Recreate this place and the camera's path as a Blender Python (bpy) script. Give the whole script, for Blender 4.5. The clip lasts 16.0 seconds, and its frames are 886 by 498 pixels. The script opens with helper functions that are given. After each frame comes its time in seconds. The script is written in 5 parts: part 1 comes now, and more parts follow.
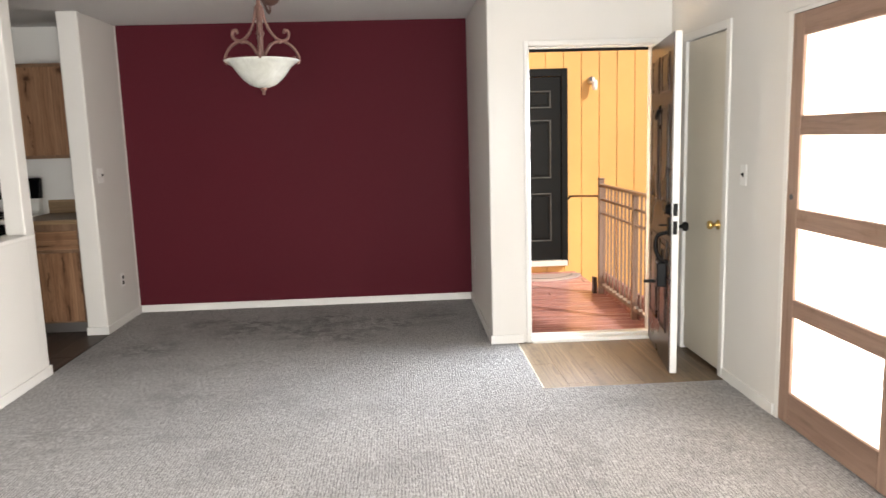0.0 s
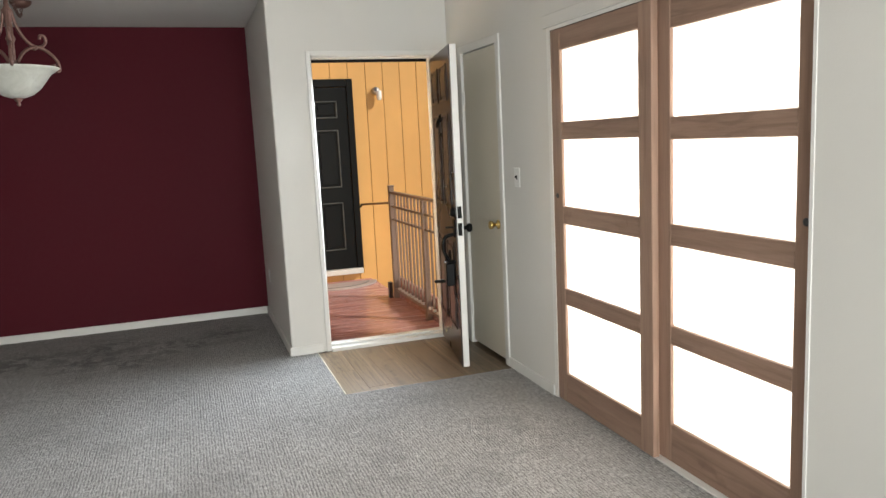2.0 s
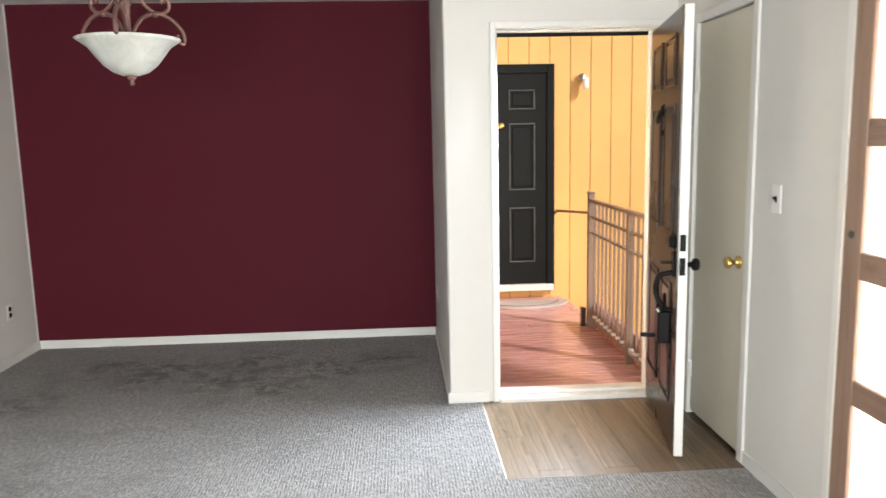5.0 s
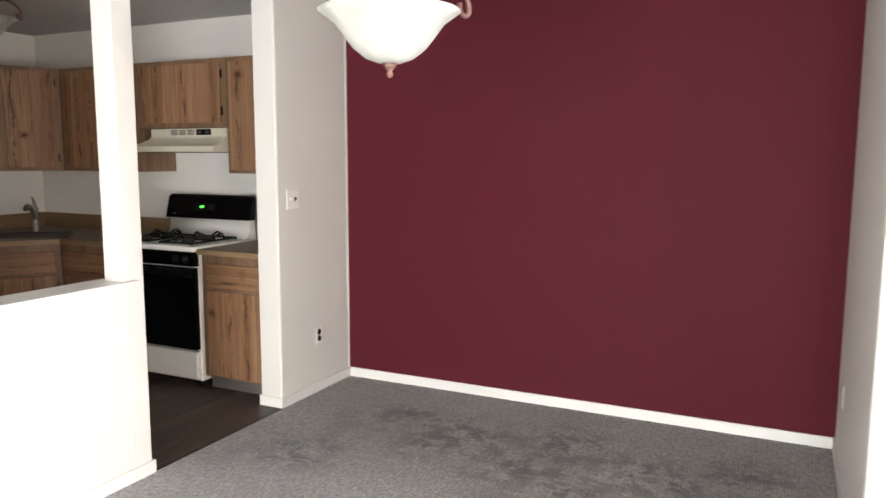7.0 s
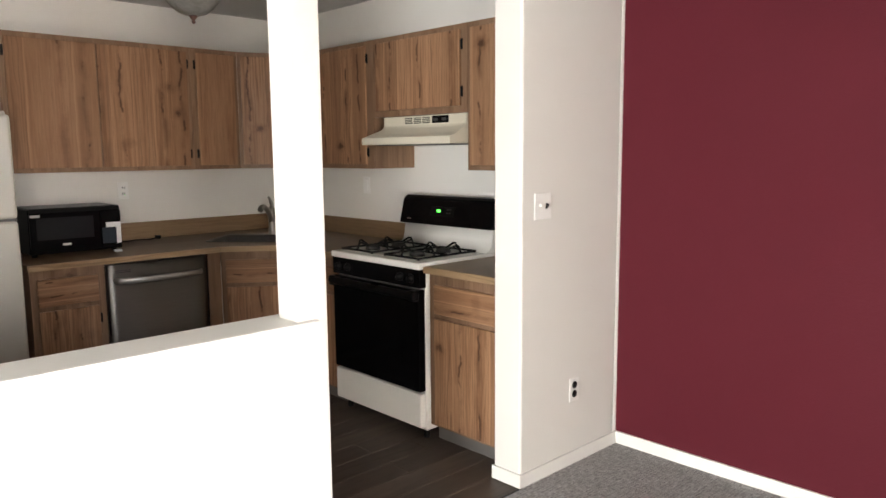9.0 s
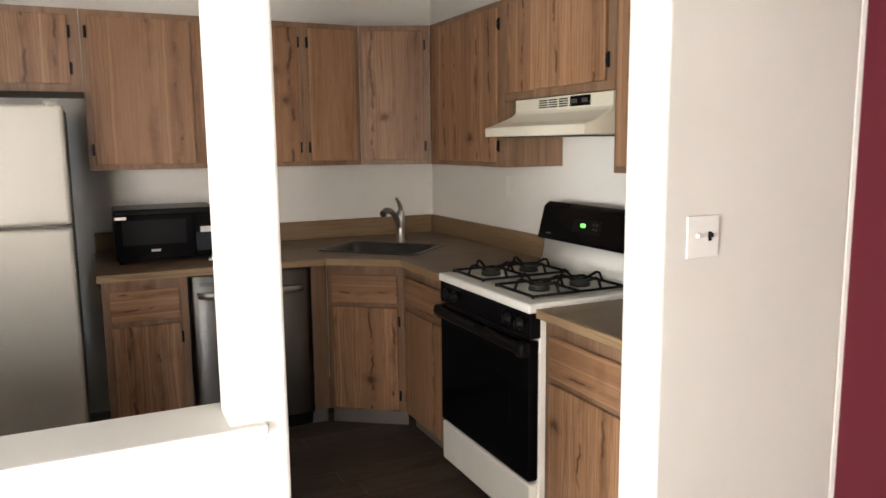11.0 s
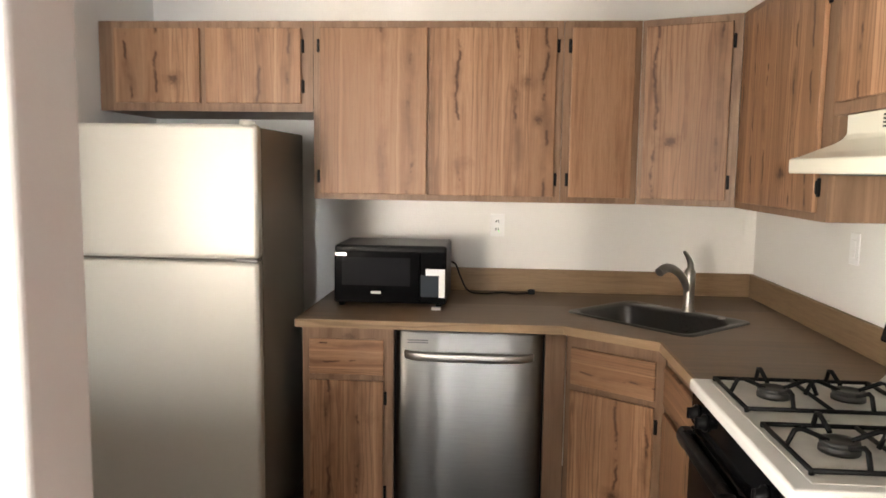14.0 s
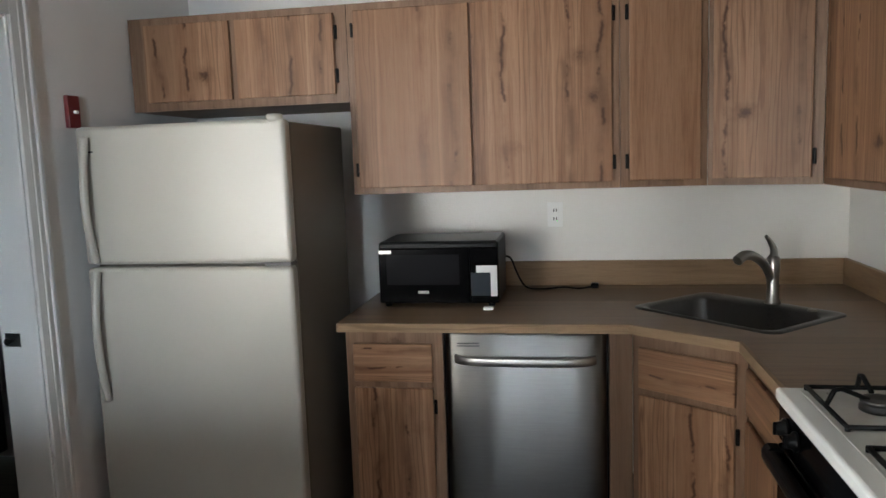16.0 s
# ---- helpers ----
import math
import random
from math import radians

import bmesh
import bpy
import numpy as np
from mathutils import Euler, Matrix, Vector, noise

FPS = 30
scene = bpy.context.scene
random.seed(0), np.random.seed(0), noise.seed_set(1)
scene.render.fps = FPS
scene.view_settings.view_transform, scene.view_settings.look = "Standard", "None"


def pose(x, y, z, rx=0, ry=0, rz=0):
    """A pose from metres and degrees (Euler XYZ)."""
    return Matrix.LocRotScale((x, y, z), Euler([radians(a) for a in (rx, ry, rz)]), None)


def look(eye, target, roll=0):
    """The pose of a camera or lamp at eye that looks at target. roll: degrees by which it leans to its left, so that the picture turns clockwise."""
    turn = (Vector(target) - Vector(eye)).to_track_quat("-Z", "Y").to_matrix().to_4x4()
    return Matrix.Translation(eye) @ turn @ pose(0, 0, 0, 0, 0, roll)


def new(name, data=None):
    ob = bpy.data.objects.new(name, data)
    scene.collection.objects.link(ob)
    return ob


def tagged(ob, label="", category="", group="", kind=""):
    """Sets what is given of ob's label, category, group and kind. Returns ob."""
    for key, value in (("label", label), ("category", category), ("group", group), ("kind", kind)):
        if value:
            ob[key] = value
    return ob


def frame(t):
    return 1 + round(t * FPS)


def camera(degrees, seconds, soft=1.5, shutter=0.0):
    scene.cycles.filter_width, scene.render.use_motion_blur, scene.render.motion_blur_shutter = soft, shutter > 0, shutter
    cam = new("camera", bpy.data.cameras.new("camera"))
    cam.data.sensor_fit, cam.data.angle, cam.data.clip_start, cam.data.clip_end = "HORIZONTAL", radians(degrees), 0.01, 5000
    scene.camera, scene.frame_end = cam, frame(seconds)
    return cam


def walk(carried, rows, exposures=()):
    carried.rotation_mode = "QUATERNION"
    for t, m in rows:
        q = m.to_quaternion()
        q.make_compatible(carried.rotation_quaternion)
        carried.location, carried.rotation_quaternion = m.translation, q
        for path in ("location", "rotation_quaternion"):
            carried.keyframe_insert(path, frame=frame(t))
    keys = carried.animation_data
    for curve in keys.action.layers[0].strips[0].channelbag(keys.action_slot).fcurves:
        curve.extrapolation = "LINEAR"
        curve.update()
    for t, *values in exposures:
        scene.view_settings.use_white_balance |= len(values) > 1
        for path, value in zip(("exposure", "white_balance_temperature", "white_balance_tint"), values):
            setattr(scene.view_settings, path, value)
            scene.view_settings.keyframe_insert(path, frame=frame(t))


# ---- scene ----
cam = camera(62.2, 16.0, shutter=0.25)
PATH = [
    (0, (0.191, 0.537, 1.488), (0.297, 2.511, 1.186), -1.7),
    (0.5, (0.171, 0.498, 1.48), (0.47, 2.452, 1.177), -2.0),
    (1, (0.159, 0.474, 1.476), (0.639, 2.392, 1.175), -2.3),
    (1.5, (0.165, 0.466, 1.475), (0.769, 2.349, 1.175), -2.6),
    (2, (0.201, 0.482, 1.48), (0.845, 2.352, 1.184), -2.8),
    (2.5, (0.237, 0.58, 1.486), (0.868, 2.455, 1.192), -2.5),
    (3, (0.316, 0.725, 1.492), (0.894, 2.616, 1.192), -2.1),
    (3.2, (0.325, 0.785, 1.485), (0.872, 2.684, 1.18), -2.0),
    (5.3, (0.575, 1.801, 1.503), (0.548, 3.781, 1.218), -1.0),
    (5.5, (0.586, 1.935, 1.507), (0.451, 3.912, 1.232), -0.8),
    (6, (0.615, 2.254, 1.533), (0.213, 4.196, 1.273), -0.3),
    (6.5, (0.634, 2.616, 1.545), (-0.02, 4.489, 1.291), -0.0),
    (7, (0.532, 2.932, 1.52), (-0.32, 4.724, 1.271), 0.2),
    (7.5, (0.378, 3.187, 1.527), (-0.656, 4.88, 1.269), 0.0),
    (8, (0.228, 3.466, 1.511), (-0.989, 5.031, 1.244), -0.4),
    (8.5, (0.072, 3.741, 1.53), (-1.268, 5.201, 1.258), -0.7),
    (8.7, (-0.026, 3.85, 1.507), (-1.407, 5.271, 1.238), -0.6),
    (10.8, (-0.64, 4.93, 1.489), (-2.389, 5.862, 1.222), -0.6),
    (11, (-0.708, 5.056, 1.521), (-2.495, 5.907, 1.236), -0.6),
    (11.5, (-0.823, 5.325, 1.516), (-2.715, 5.913, 1.242), -0.5),
    (12, (-0.989, 5.514, 1.505), (-2.934, 5.887, 1.221), -0.1),
    (12.5, (-1.282, 5.617, 1.53), (-3.249, 5.808, 1.225), 0.3),
    (13, (-1.524, 5.762, 1.506), (-3.491, 5.792, 1.146), 0.8),
    (13.5, (-1.665, 5.878, 1.507), (-3.631, 5.815, 1.15), 0.7),
    (14, (-1.508, 5.864, 1.548), (-3.491, 5.719, 1.329), 0.8),
    (14.5, (-1.379, 5.843, 1.583), (-3.363, 5.654, 1.408), 1.0),
    (15, (-1.41, 5.851, 1.565), (-3.388, 5.607, 1.4), 0.5),
    (15.5, (-1.602, 5.91, 1.549), (-3.568, 5.595, 1.359), -0.2),
    (16, (-1.765, 5.942, 1.541), (-3.719, 5.596, 1.297), -2.0),
]
EXPOSURES = [(0.0, 0.06, 7200, 14), (1.0, -0.35, 6900, 11), (2.0, -0.66, 6950, 9), (2.5, -0.7, 7050, 9), (3.2, -0.48, 7100, 10), (5.5, 0.18, 6800, 10), (6.5, 0.6, 6900, 13), (7.5, 1.0, 7050, 13), (8.7, 1.12, 7100, 13), (11.0, 1.32, 7200, 13), (12.5, 1.94, 7500, 13), (13.5, 2.26, 7300, 12), (14.5, 2.02, 7300, 12), (15.5, 1.72, 6800, 10), (16.0, 1.44, 6200, 6)]
walk(cam, [(t, look(eye, target, roll)) for t, eye, target, roll in PATH], EXPOSURES)

# ---- light ----
SUN_ELEV, SUN_ROT = radians(36), radians(128)
world = bpy.data.worlds.new("sky")
scene.world = world
world.use_nodes = True
wn = world.node_tree.nodes
sky = wn.new("ShaderNodeTexSky")
sky.sky_type, sky.sun_disc = "NISHITA", False
sky.sun_elevation, sky.sun_rotation = SUN_ELEV, SUN_ROT
world.node_tree.links.new(sky.outputs[0], wn["Background"].inputs[0])
wn["Background"].inputs[1].default_value = 0.15

sun = new("sun", bpy.data.lights.new("sun", "SUN"))
sun.data.energy, sun.data.angle, sun.data.color = 5.0, radians(5), (1.0, 0.95, 0.87)
sun_way = Vector((math.sin(SUN_ROT) * math.cos(SUN_ELEV), math.cos(SUN_ROT) * math.cos(SUN_ELEV), math.sin(SUN_ELEV)))
sun.matrix_world = look(sun_way * 20, (0, 0, 0))


def window_light(name, eye, target, width, height, watts, colour, spread=180):
    data = bpy.data.lights.new(name, "AREA")
    data.shape, data.size, data.size_y, data.energy, data.color, data.spread = "RECTANGLE", width, height, watts, colour, radians(spread)
    lamp = new(name, data)
    lamp.matrix_world = look(eye, target)
    return lamp


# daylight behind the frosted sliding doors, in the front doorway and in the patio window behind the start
window_light("daylight_sliding_doors", (2.75, 3.2, 0.98), (2.0, 3.2, 0.98), 1.9, 1.9, 125, (1.0, 0.96, 0.92), 105)
window_light("daylight_front_door", (1.5, 5.86, 1.45), (-0.7, 4.55, 0.15), 0.75, 1.0, 82, (0.76, 0.87, 1.0), 112)
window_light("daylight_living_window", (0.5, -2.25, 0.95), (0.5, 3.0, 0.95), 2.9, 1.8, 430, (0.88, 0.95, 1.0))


# ---- materials ----
class Nodes:
    """A small wrapper round a material's node tree."""

    def __init__(self, name):
        self.mat = bpy.data.materials.new(name)
        self.mat.use_nodes = True
        self.tree = self.mat.node_tree
        self.bsdf = self.tree.nodes["Principled BSDF"]
        self.out = self.tree.nodes["Material Output"]

    def add(self, kind, **props):
        node = self.tree.nodes.new("ShaderNode" + kind)
        for key, value in props.items():
            setattr(node, key, value)
        return node

    def link(self, a, b):
        self.tree.links.new(a, b)

    def value(self, socket, v):
        if isinstance(v, (int, float, tuple)):
            socket.default_value = v
        else:
            self.link(v, socket)

    def coords(self, scale=(1, 1, 1), shift=False, turn=(0, 0, 0)):
        src = self.add("TexCoord").outputs["Object"]
        if shift:
            info = self.add("ObjectInfo")
            mul = self.add("VectorMath", operation="SCALE")
            comb = self.add("CombineXYZ")
            for i, k in enumerate((7.3, 13.7, 29.1)):
                m = self.add("Math", operation="MULTIPLY")
                self.link(info.outputs["Random"], m.inputs[0])
                m.inputs[1].default_value = k
                self.link(m.outputs[0], comb.inputs[i])
            addv = self.add("VectorMath", operation="ADD")
            self.link(src, addv.inputs[0])
            self.link(comb.outputs[0], addv.inputs[1])
            src = addv.outputs[0]
        mp = self.add("Mapping")
        mp.inputs["Scale"].default_value = scale
        mp.inputs["Rotation"].default_value = turn
        self.link(src, mp.inputs["Vector"])
        return mp.outputs[0]

    def noise(self, vec, scale, detail=4, rough=0.55, distort=0.0):
        n = self.add("TexNoise")
        self.link(vec, n.inputs["Vector"])
        for k, v in (("Scale", scale), ("Detail", detail), ("Roughness", rough), ("Distortion", distort)):
            n.inputs[k].default_value = v
        return n.outputs["Fac"]

    def ramp(self, fac, stops):
        r = self.add("ValToRGB")
        while len(r.color_ramp.elements) < len(stops):
            r.color_ramp.elements.new(0.5)
        for e, (p, c) in zip(r.color_ramp.elements, stops):
            e.position, e.color = p, (c, c, c, 1) if isinstance(c, (int, float)) else (*c, 1)
        self.link(fac, r.inputs[0])
        return r.outputs[0]

    def mix(self, fac, a, b, mode="MIX"):
        m = self.add("Mix", data_type="RGBA", blend_type=mode)
        self.value(m.inputs[0], fac)
        self.value(m.inputs[6], (*a, 1) if isinstance(a, tuple) and len(a) == 3 else a)
        self.value(m.inputs[7], (*b, 1) if isinstance(b, tuple) and len(b) == 3 else b)
        return m.outputs[2]

    def math(self, op, a, b=0.0):
        m = self.add("Math", operation=op)
        self.value(m.inputs[0], a)
        self.value(m.inputs[1], b)
        return m.outputs[0]

    def bump(self, height, strength, distance=0.01):
        b = self.add("Bump")
        b.inputs["Strength"].default_value, b.inputs["Distance"].default_value = strength, distance
        self.link(height, b.inputs["Height"])
        self.link(b.outputs[0], self.bsdf.inputs["Normal"])

    def finish(self, colour, rough=0.5, metal=0.0, spec=0.5):
        self.value(self.bsdf.inputs["Base Color"], (*colour, 1) if isinstance(colour, tuple) and len(colour) == 3 else colour)
        self.value(self.bsdf.inputs["Roughness"], rough)
        self.value(self.bsdf.inputs["Metallic"], metal)
        self.bsdf.inputs["Specular IOR Level"].default_value = spec
        return self.mat


def plain(name, colour, rough=0.5, metal=0.0, var=0.12, big=1.5, fine=60.0, bump=0.05, spec=0.5, shift=False):
    """Paint, plastic or metal: cloudy at one scale, grained at another."""
    n = Nodes(name)
    v = n.coords(shift=shift)
    cloud, grain = n.noise(v, big, 3), n.noise(v, fine, 3)
    dark = tuple(c * (1 - var) for c in colour)
    light = tuple(min(1.0, c * (1 + var)) for c in colour)
    col = n.mix(n.ramp(cloud, [(0.3, 0.0), (0.7, 1.0)]), dark, light)
    col = n.mix(n.math("MULTIPLY", grain, 0.35 * min(1, var * 4)), col, tuple(c * 0.8 for c in colour))
    r = n.math("ADD", n.math("MULTIPLY", cloud, 0.14), rough - 0.07)
    if bump:
        n.bump(grain, bump, 0.004)
    return n.finish(col, r, metal, spec)


def wall_paint(name, colour, rough=0.6, peel=0.25, spec=0.4):
    """Rolled paint over an orange-peel texture, with faint scuffs."""
    n = Nodes(name)
    v = n.coords()
    cloud, peel_n, fine = n.noise(v, 1.1, 4), n.noise(v, 95, 3), n.noise(v, 420, 2)
    scuff = n.ramp(n.noise(v, 4.0, 6, 0.7), [(0.62, 0.0), (0.8, 1.0)])
    col = n.mix(cloud, tuple(c * 0.95 for c in colour), tuple(min(1, c * 1.04) for c in colour))
    col = n.mix(n.math("MULTIPLY", scuff, 0.1), col, tuple(c * 0.7 for c in colour))
    n.bump(n.math("ADD", peel_n, n.math("MULTIPLY", fine, 0.3)), peel, 0.004)
    return n.finish(col, n.math("ADD", n.math("MULTIPLY", cloud, 0.15), rough - 0.07), 0, spec)


def wood(name, stretch, tone, rough=0.42, knots=1.0, plank=0.09, contrast=1.0, axis=0, gloss=0.22):
    """Board-patterned laminate; stretch is small along the grain. Boards differ in tone and figure:
    plain ones, straight-grained ones with fine dark lines, pale sap streaks, and boards with chains of dark checks and knots."""
    n = Nodes(name)
    v = n.coords(shift=True)
    warp = n.add("Mapping")
    warp.inputs["Scale"].default_value = stretch
    n.link(v, warp.inputs["Vector"])
    g = warp.outputs[0]
    light, mid, dark = tone
    half = tuple((a + b) / 2 for a, b in zip(light, mid))
    grain = n.noise(g, 30, 6, 0.66, 0.4)
    fine = n.noise(g, 150, 3, 0.65)
    col = n.ramp(grain, [(0.30, tuple(c * 0.8 for c in mid)), (0.45, half), (0.6, light)])
    col = n.mix(n.ramp(fine, [(0.46, 0.0), (0.76, 0.45 * contrast)]), col, tuple(c * 0.55 for c in mid))
    # boards, with a slightly wavering seam
    sep = n.add("SeparateXYZ")
    n.link(v, sep.inputs[0])
    level = n.math("ADD", sep.outputs[0], sep.outputs[1])
    across, along_ = {2: (level, sep.outputs[2]), 0: (sep.outputs[2], level), "x": (sep.outputs[1], sep.outputs[0]), "y": (sep.outputs[0], sep.outputs[1])}[axis]
    un = n.math("DIVIDE", across, plank)
    cell, part_ = n.math("FLOOR", un), n.math("FRACT", un)

    def chance(k):
        w = n.add("TexWhiteNoise", noise_dimensions="1D")
        n.link(n.math("ADD", cell, k), w.inputs["W"])
        return w.outputs["Value"]

    def strip(k, kx, ka):
        c = n.add("CombineXYZ")
        n.link(n.math("ADD", n.math("MULTIPLY", cell, k), n.math("MULTIPLY", part_, kx)), c.inputs[0])
        n.link(n.math("MULTIPLY", along_, ka), c.inputs[1])
        return c.outputs[0]

    col = n.mix(n.math("MULTIPLY", chance(0.5), 0.5), col, tuple(c * 0.62 for c in mid))
    # straight-grained boards: bunched dark lines that lean and part slowly
    drift = n.noise(strip(5.3, 1.6, 1.1), 1.0, 3)
    lines = n.math("SINE", n.math("ADD", n.math("MULTIPLY", part_, 36.0), n.math("MULTIPLY", drift, 30.0)))
    straight = n.math("MULTIPLY", n.math("GREATER_THAN", chance(17.5), 0.5), 0.62 * contrast)
    col = n.mix(n.math("MULTIPLY", n.math("MULTIPLY", n.ramp(lines, [(0.45, 0.0), (0.97, 1.0)]), n.ramp(drift, [(0.3, 0.35), (0.65, 1.0)])), straight), col, tuple(c * 0.46 for c in mid))
    # faint ripples across the grain and pale sap streaks
    rip = n.noise(strip(2.1, 2.2, 55.0), 1.0, 3, 0.6)
    col = n.mix(n.ramp(rip, [(0.52, 0.0), (0.75, 0.1 * contrast)]), col, tuple(c * 0.6 for c in mid))
    sway = n.math("ADD", part_, n.math("MULTIPLY", n.math("SUBTRACT", n.noise(strip(7.7, 0.0, 2.5), 1.0, 3), 0.5), 0.25))
    seam = n.math("MULTIPLY", n.ramp(sway, [(0.02, 0.0), (0.06, 1.0), (0.17, 0.0)]), n.math("GREATER_THAN", chance(53.5), 0.4))
    col = n.mix(n.math("MULTIPLY", seam, 0.6 * contrast), col, tuple(min(1.0, c * 1.16) for c in light))
    if knots:
        # chains of thin jagged checks with specks beside them
        wob = n.noise(strip(3.7, 0.0, 5.0), 1.0, 5, 0.58)
        off = n.math("ABSOLUTE", n.math("SUBTRACT", part_, n.math("ADD", 0.5, n.math("MULTIPLY", n.math("SUBTRACT", wob, 0.5), 0.7))))
        check = n.ramp(n.noise(strip(9.1, 0.8, 6.5), 1.0, 4, 0.6), [(0.51, 0.0), (0.57, 1.0)])
        picked = n.math("GREATER_THAN", chance(31.5), 0.45)
        core = n.math("MULTIPLY", n.math("MULTIPLY", n.ramp(off, [(0.012, 1.0), (0.085, 0.0)]), check), picked)
        halo = n.math("MULTIPLY", n.math("MULTIPLY", n.ramp(off, [(0.02, 1.0), (0.26, 0.0)]), picked), n.ramp(n.noise(strip(4.9, 1.0, 5.0), 1.0, 4), [(0.42, 0.0), (0.62, 1.0)]))
        speck = n.math("MULTIPLY", n.math("MULTIPLY", n.ramp(n.noise(strip(6.3, 9.0, 60.0), 1.0, 3, 0.6), [(0.66, 0.0), (0.72, 1.0)]), n.ramp(off, [(0.06, 1.0), (0.24, 0.0)])), picked)
        col = n.mix(n.math("MULTIPLY", halo, 0.72 * knots), col, tuple(c * 0.48 for c in mid))
        col = n.mix(n.math("MULTIPLY", n.math("MAXIMUM", core, n.math("MULTIPLY", speck, 0.4)), min(1.0, 0.92 * knots)), col, dark)
        # soft knots, smeared across the grain, darkest in the middle
        kn = n.add("Mapping")
        kn.inputs["Scale"].default_value = tuple(0.8 if s > 0.5 else 1.0 for s in stretch)
        n.link(v, kn.inputs["Vector"])
        vor = n.add("TexVoronoi", feature="F1")
        vor.inputs["Scale"].default_value = 4.6
        n.link(kn.outputs[0], vor.inputs["Vector"])
        sepc = n.add("SeparateColor")
        n.link(vor.outputs["Color"], sepc.inputs[0])
        pick = n.math("GREATER_THAN", sepc.outputs[0], 0.55)
        dist = n.math("ADD", vor.outputs["Distance"], n.math("MULTIPLY", n.math("SUBTRACT", n.noise(v, 42, 4, 0.65), 0.5), 0.22))
        knot = n.math("MULTIPLY", n.ramp(dist, [(0.04, 1.0), (0.11, 0.0)]), pick)
        ring_ = n.math("MULTIPLY", n.ramp(dist, [(0.06, 0.9), (0.22, 0.0)]), pick)
        col = n.mix(n.math("MULTIPLY", ring_, 0.75 * knots), col, tuple(c * 0.5 for c in mid))
        col = n.mix(n.math("MULTIPLY", knot, 0.9 * knots), col, dark)
    n.bump(n.math("ADD", grain, fine), 0.06, 0.003)
    return n.finish(col, n.math("ADD", n.math("MULTIPLY", grain, 0.2), rough - 0.1), 0, gloss)


# worn spots of the carpet: place, size and depth of the dirt
SPOTS = ((-0.62, 6.25, 0.42, 0.85), (-0.45, 6.62, 0.34, 0.85), (-1.45, 6.6, 0.3, 0.85), (0.42, 6.55, 0.34, 0.85), (-1.7, 5.9, 0.3, 0.85), (-1.02, 6.54, 0.36, 0.85), (-0.05, 6.42, 0.30, 0.85), (-0.25, 6.05, 0.30, 0.85), (-1.15, 6.28, 0.26, 0.85), (0.10, 6.33, 0.26, 0.85), (-1.20, 4.80, 0.36, 0.4), (0.90, 3.60, 0.32, 0.4), (1.69, 3.70, 0.4, 0.4), (-1.60, 4.32, 0.45, 0.4))


def carpet_mat():
    n = Nodes("carpet_pile")
    v = n.coords()
    tuft = n.add("TexVoronoi", feature="F1")
    tuft.inputs["Scale"].default_value = 210
    n.link(v, tuft.inputs["Vector"])
    rows = n.add("TexWave", wave_type="BANDS", bands_direction="X")
    rows.inputs["Scale"].default_value, rows.inputs["Distortion"].default_value = 21, 3.0
    rows.inputs["Detail"].default_value, rows.inputs["Detail Scale"].default_value = 2, 2
    n.link(v, rows.inputs["Vector"])
    # cut ribs: short dashes along the room
    dash = n.ramp(n.noise(n.coords((1, 0.3, 1)), 75, 2, 0.6), [(0.42, 0.0), (0.56, 1.0)])
    rib = n.math("MULTIPLY", n.ramp(rows.outputs["Fac"], [(0.3, 0.0), (0.8, 1.0)]), dash)
    clump = n.noise(v, 48, 5, 0.75)
    wear = n.noise(v, 1.3, 6, 0.62, 0.5)
    stain = n.ramp(n.noise(v, 2.1, 9, 0.74, 0.15), [(0.5, 0.0), (0.64, 1.0)])
    col = n.mix(n.ramp(clump, [(0.40, 0.0), (0.60, 1.0)]), (0.50, 0.48, 0.47), (0.94, 0.92, 0.905))
    col = n.mix(n.ramp(wear, [(0.35, 0.0), (0.7, 0.3)]), col, (0.31, 0.298, 0.295))
    col = n.mix(n.math("MULTIPLY", stain, 0.42), col, (0.26, 0.25, 0.25))
    ragged = n.ramp(n.noise(v, 8.0, 9, 0.74, 0.2), [(0.47, 0.0), (0.55, 1.0)])
    src = n.add("TexCoord").outputs["Object"]
    for x, y, size, dirt in SPOTS:
        d = n.add("VectorMath", operation="DISTANCE")
        n.link(src, d.inputs[0])
        d.inputs[1].default_value = (x, y, 0)
        near = n.ramp(n.math("DIVIDE", d.outputs["Value"], size), [(0.2, dirt), (1.0, 0.0)])
        col = n.mix(n.math("MULTIPLY", near, ragged), col, (0.16, 0.147, 0.149))
    # gaps between tufts and ribs darkened, their shade put into the colour
    col = n.mix(n.math("MULTIPLY", tuft.outputs["Distance"], 0.55), col, (0.22, 0.21, 0.205))
    col = n.mix(n.math("MULTIPLY", rib, 0.70), col, (0.18, 0.173, 0.172))
    h = n.math("SUBTRACT", n.math("ADD", n.math("MULTIPLY", clump, 1.2), n.math("MULTIPLY", rib, -0.7)), n.math("MULTIPLY", tuft.outputs["Distance"], 0.9))
    n.bump(h, 1.0, 0.016)
    n.bsdf.inputs["Sheen Weight"].default_value = 0.25
    return n.finish(col, 0.95, 0, 0.1)


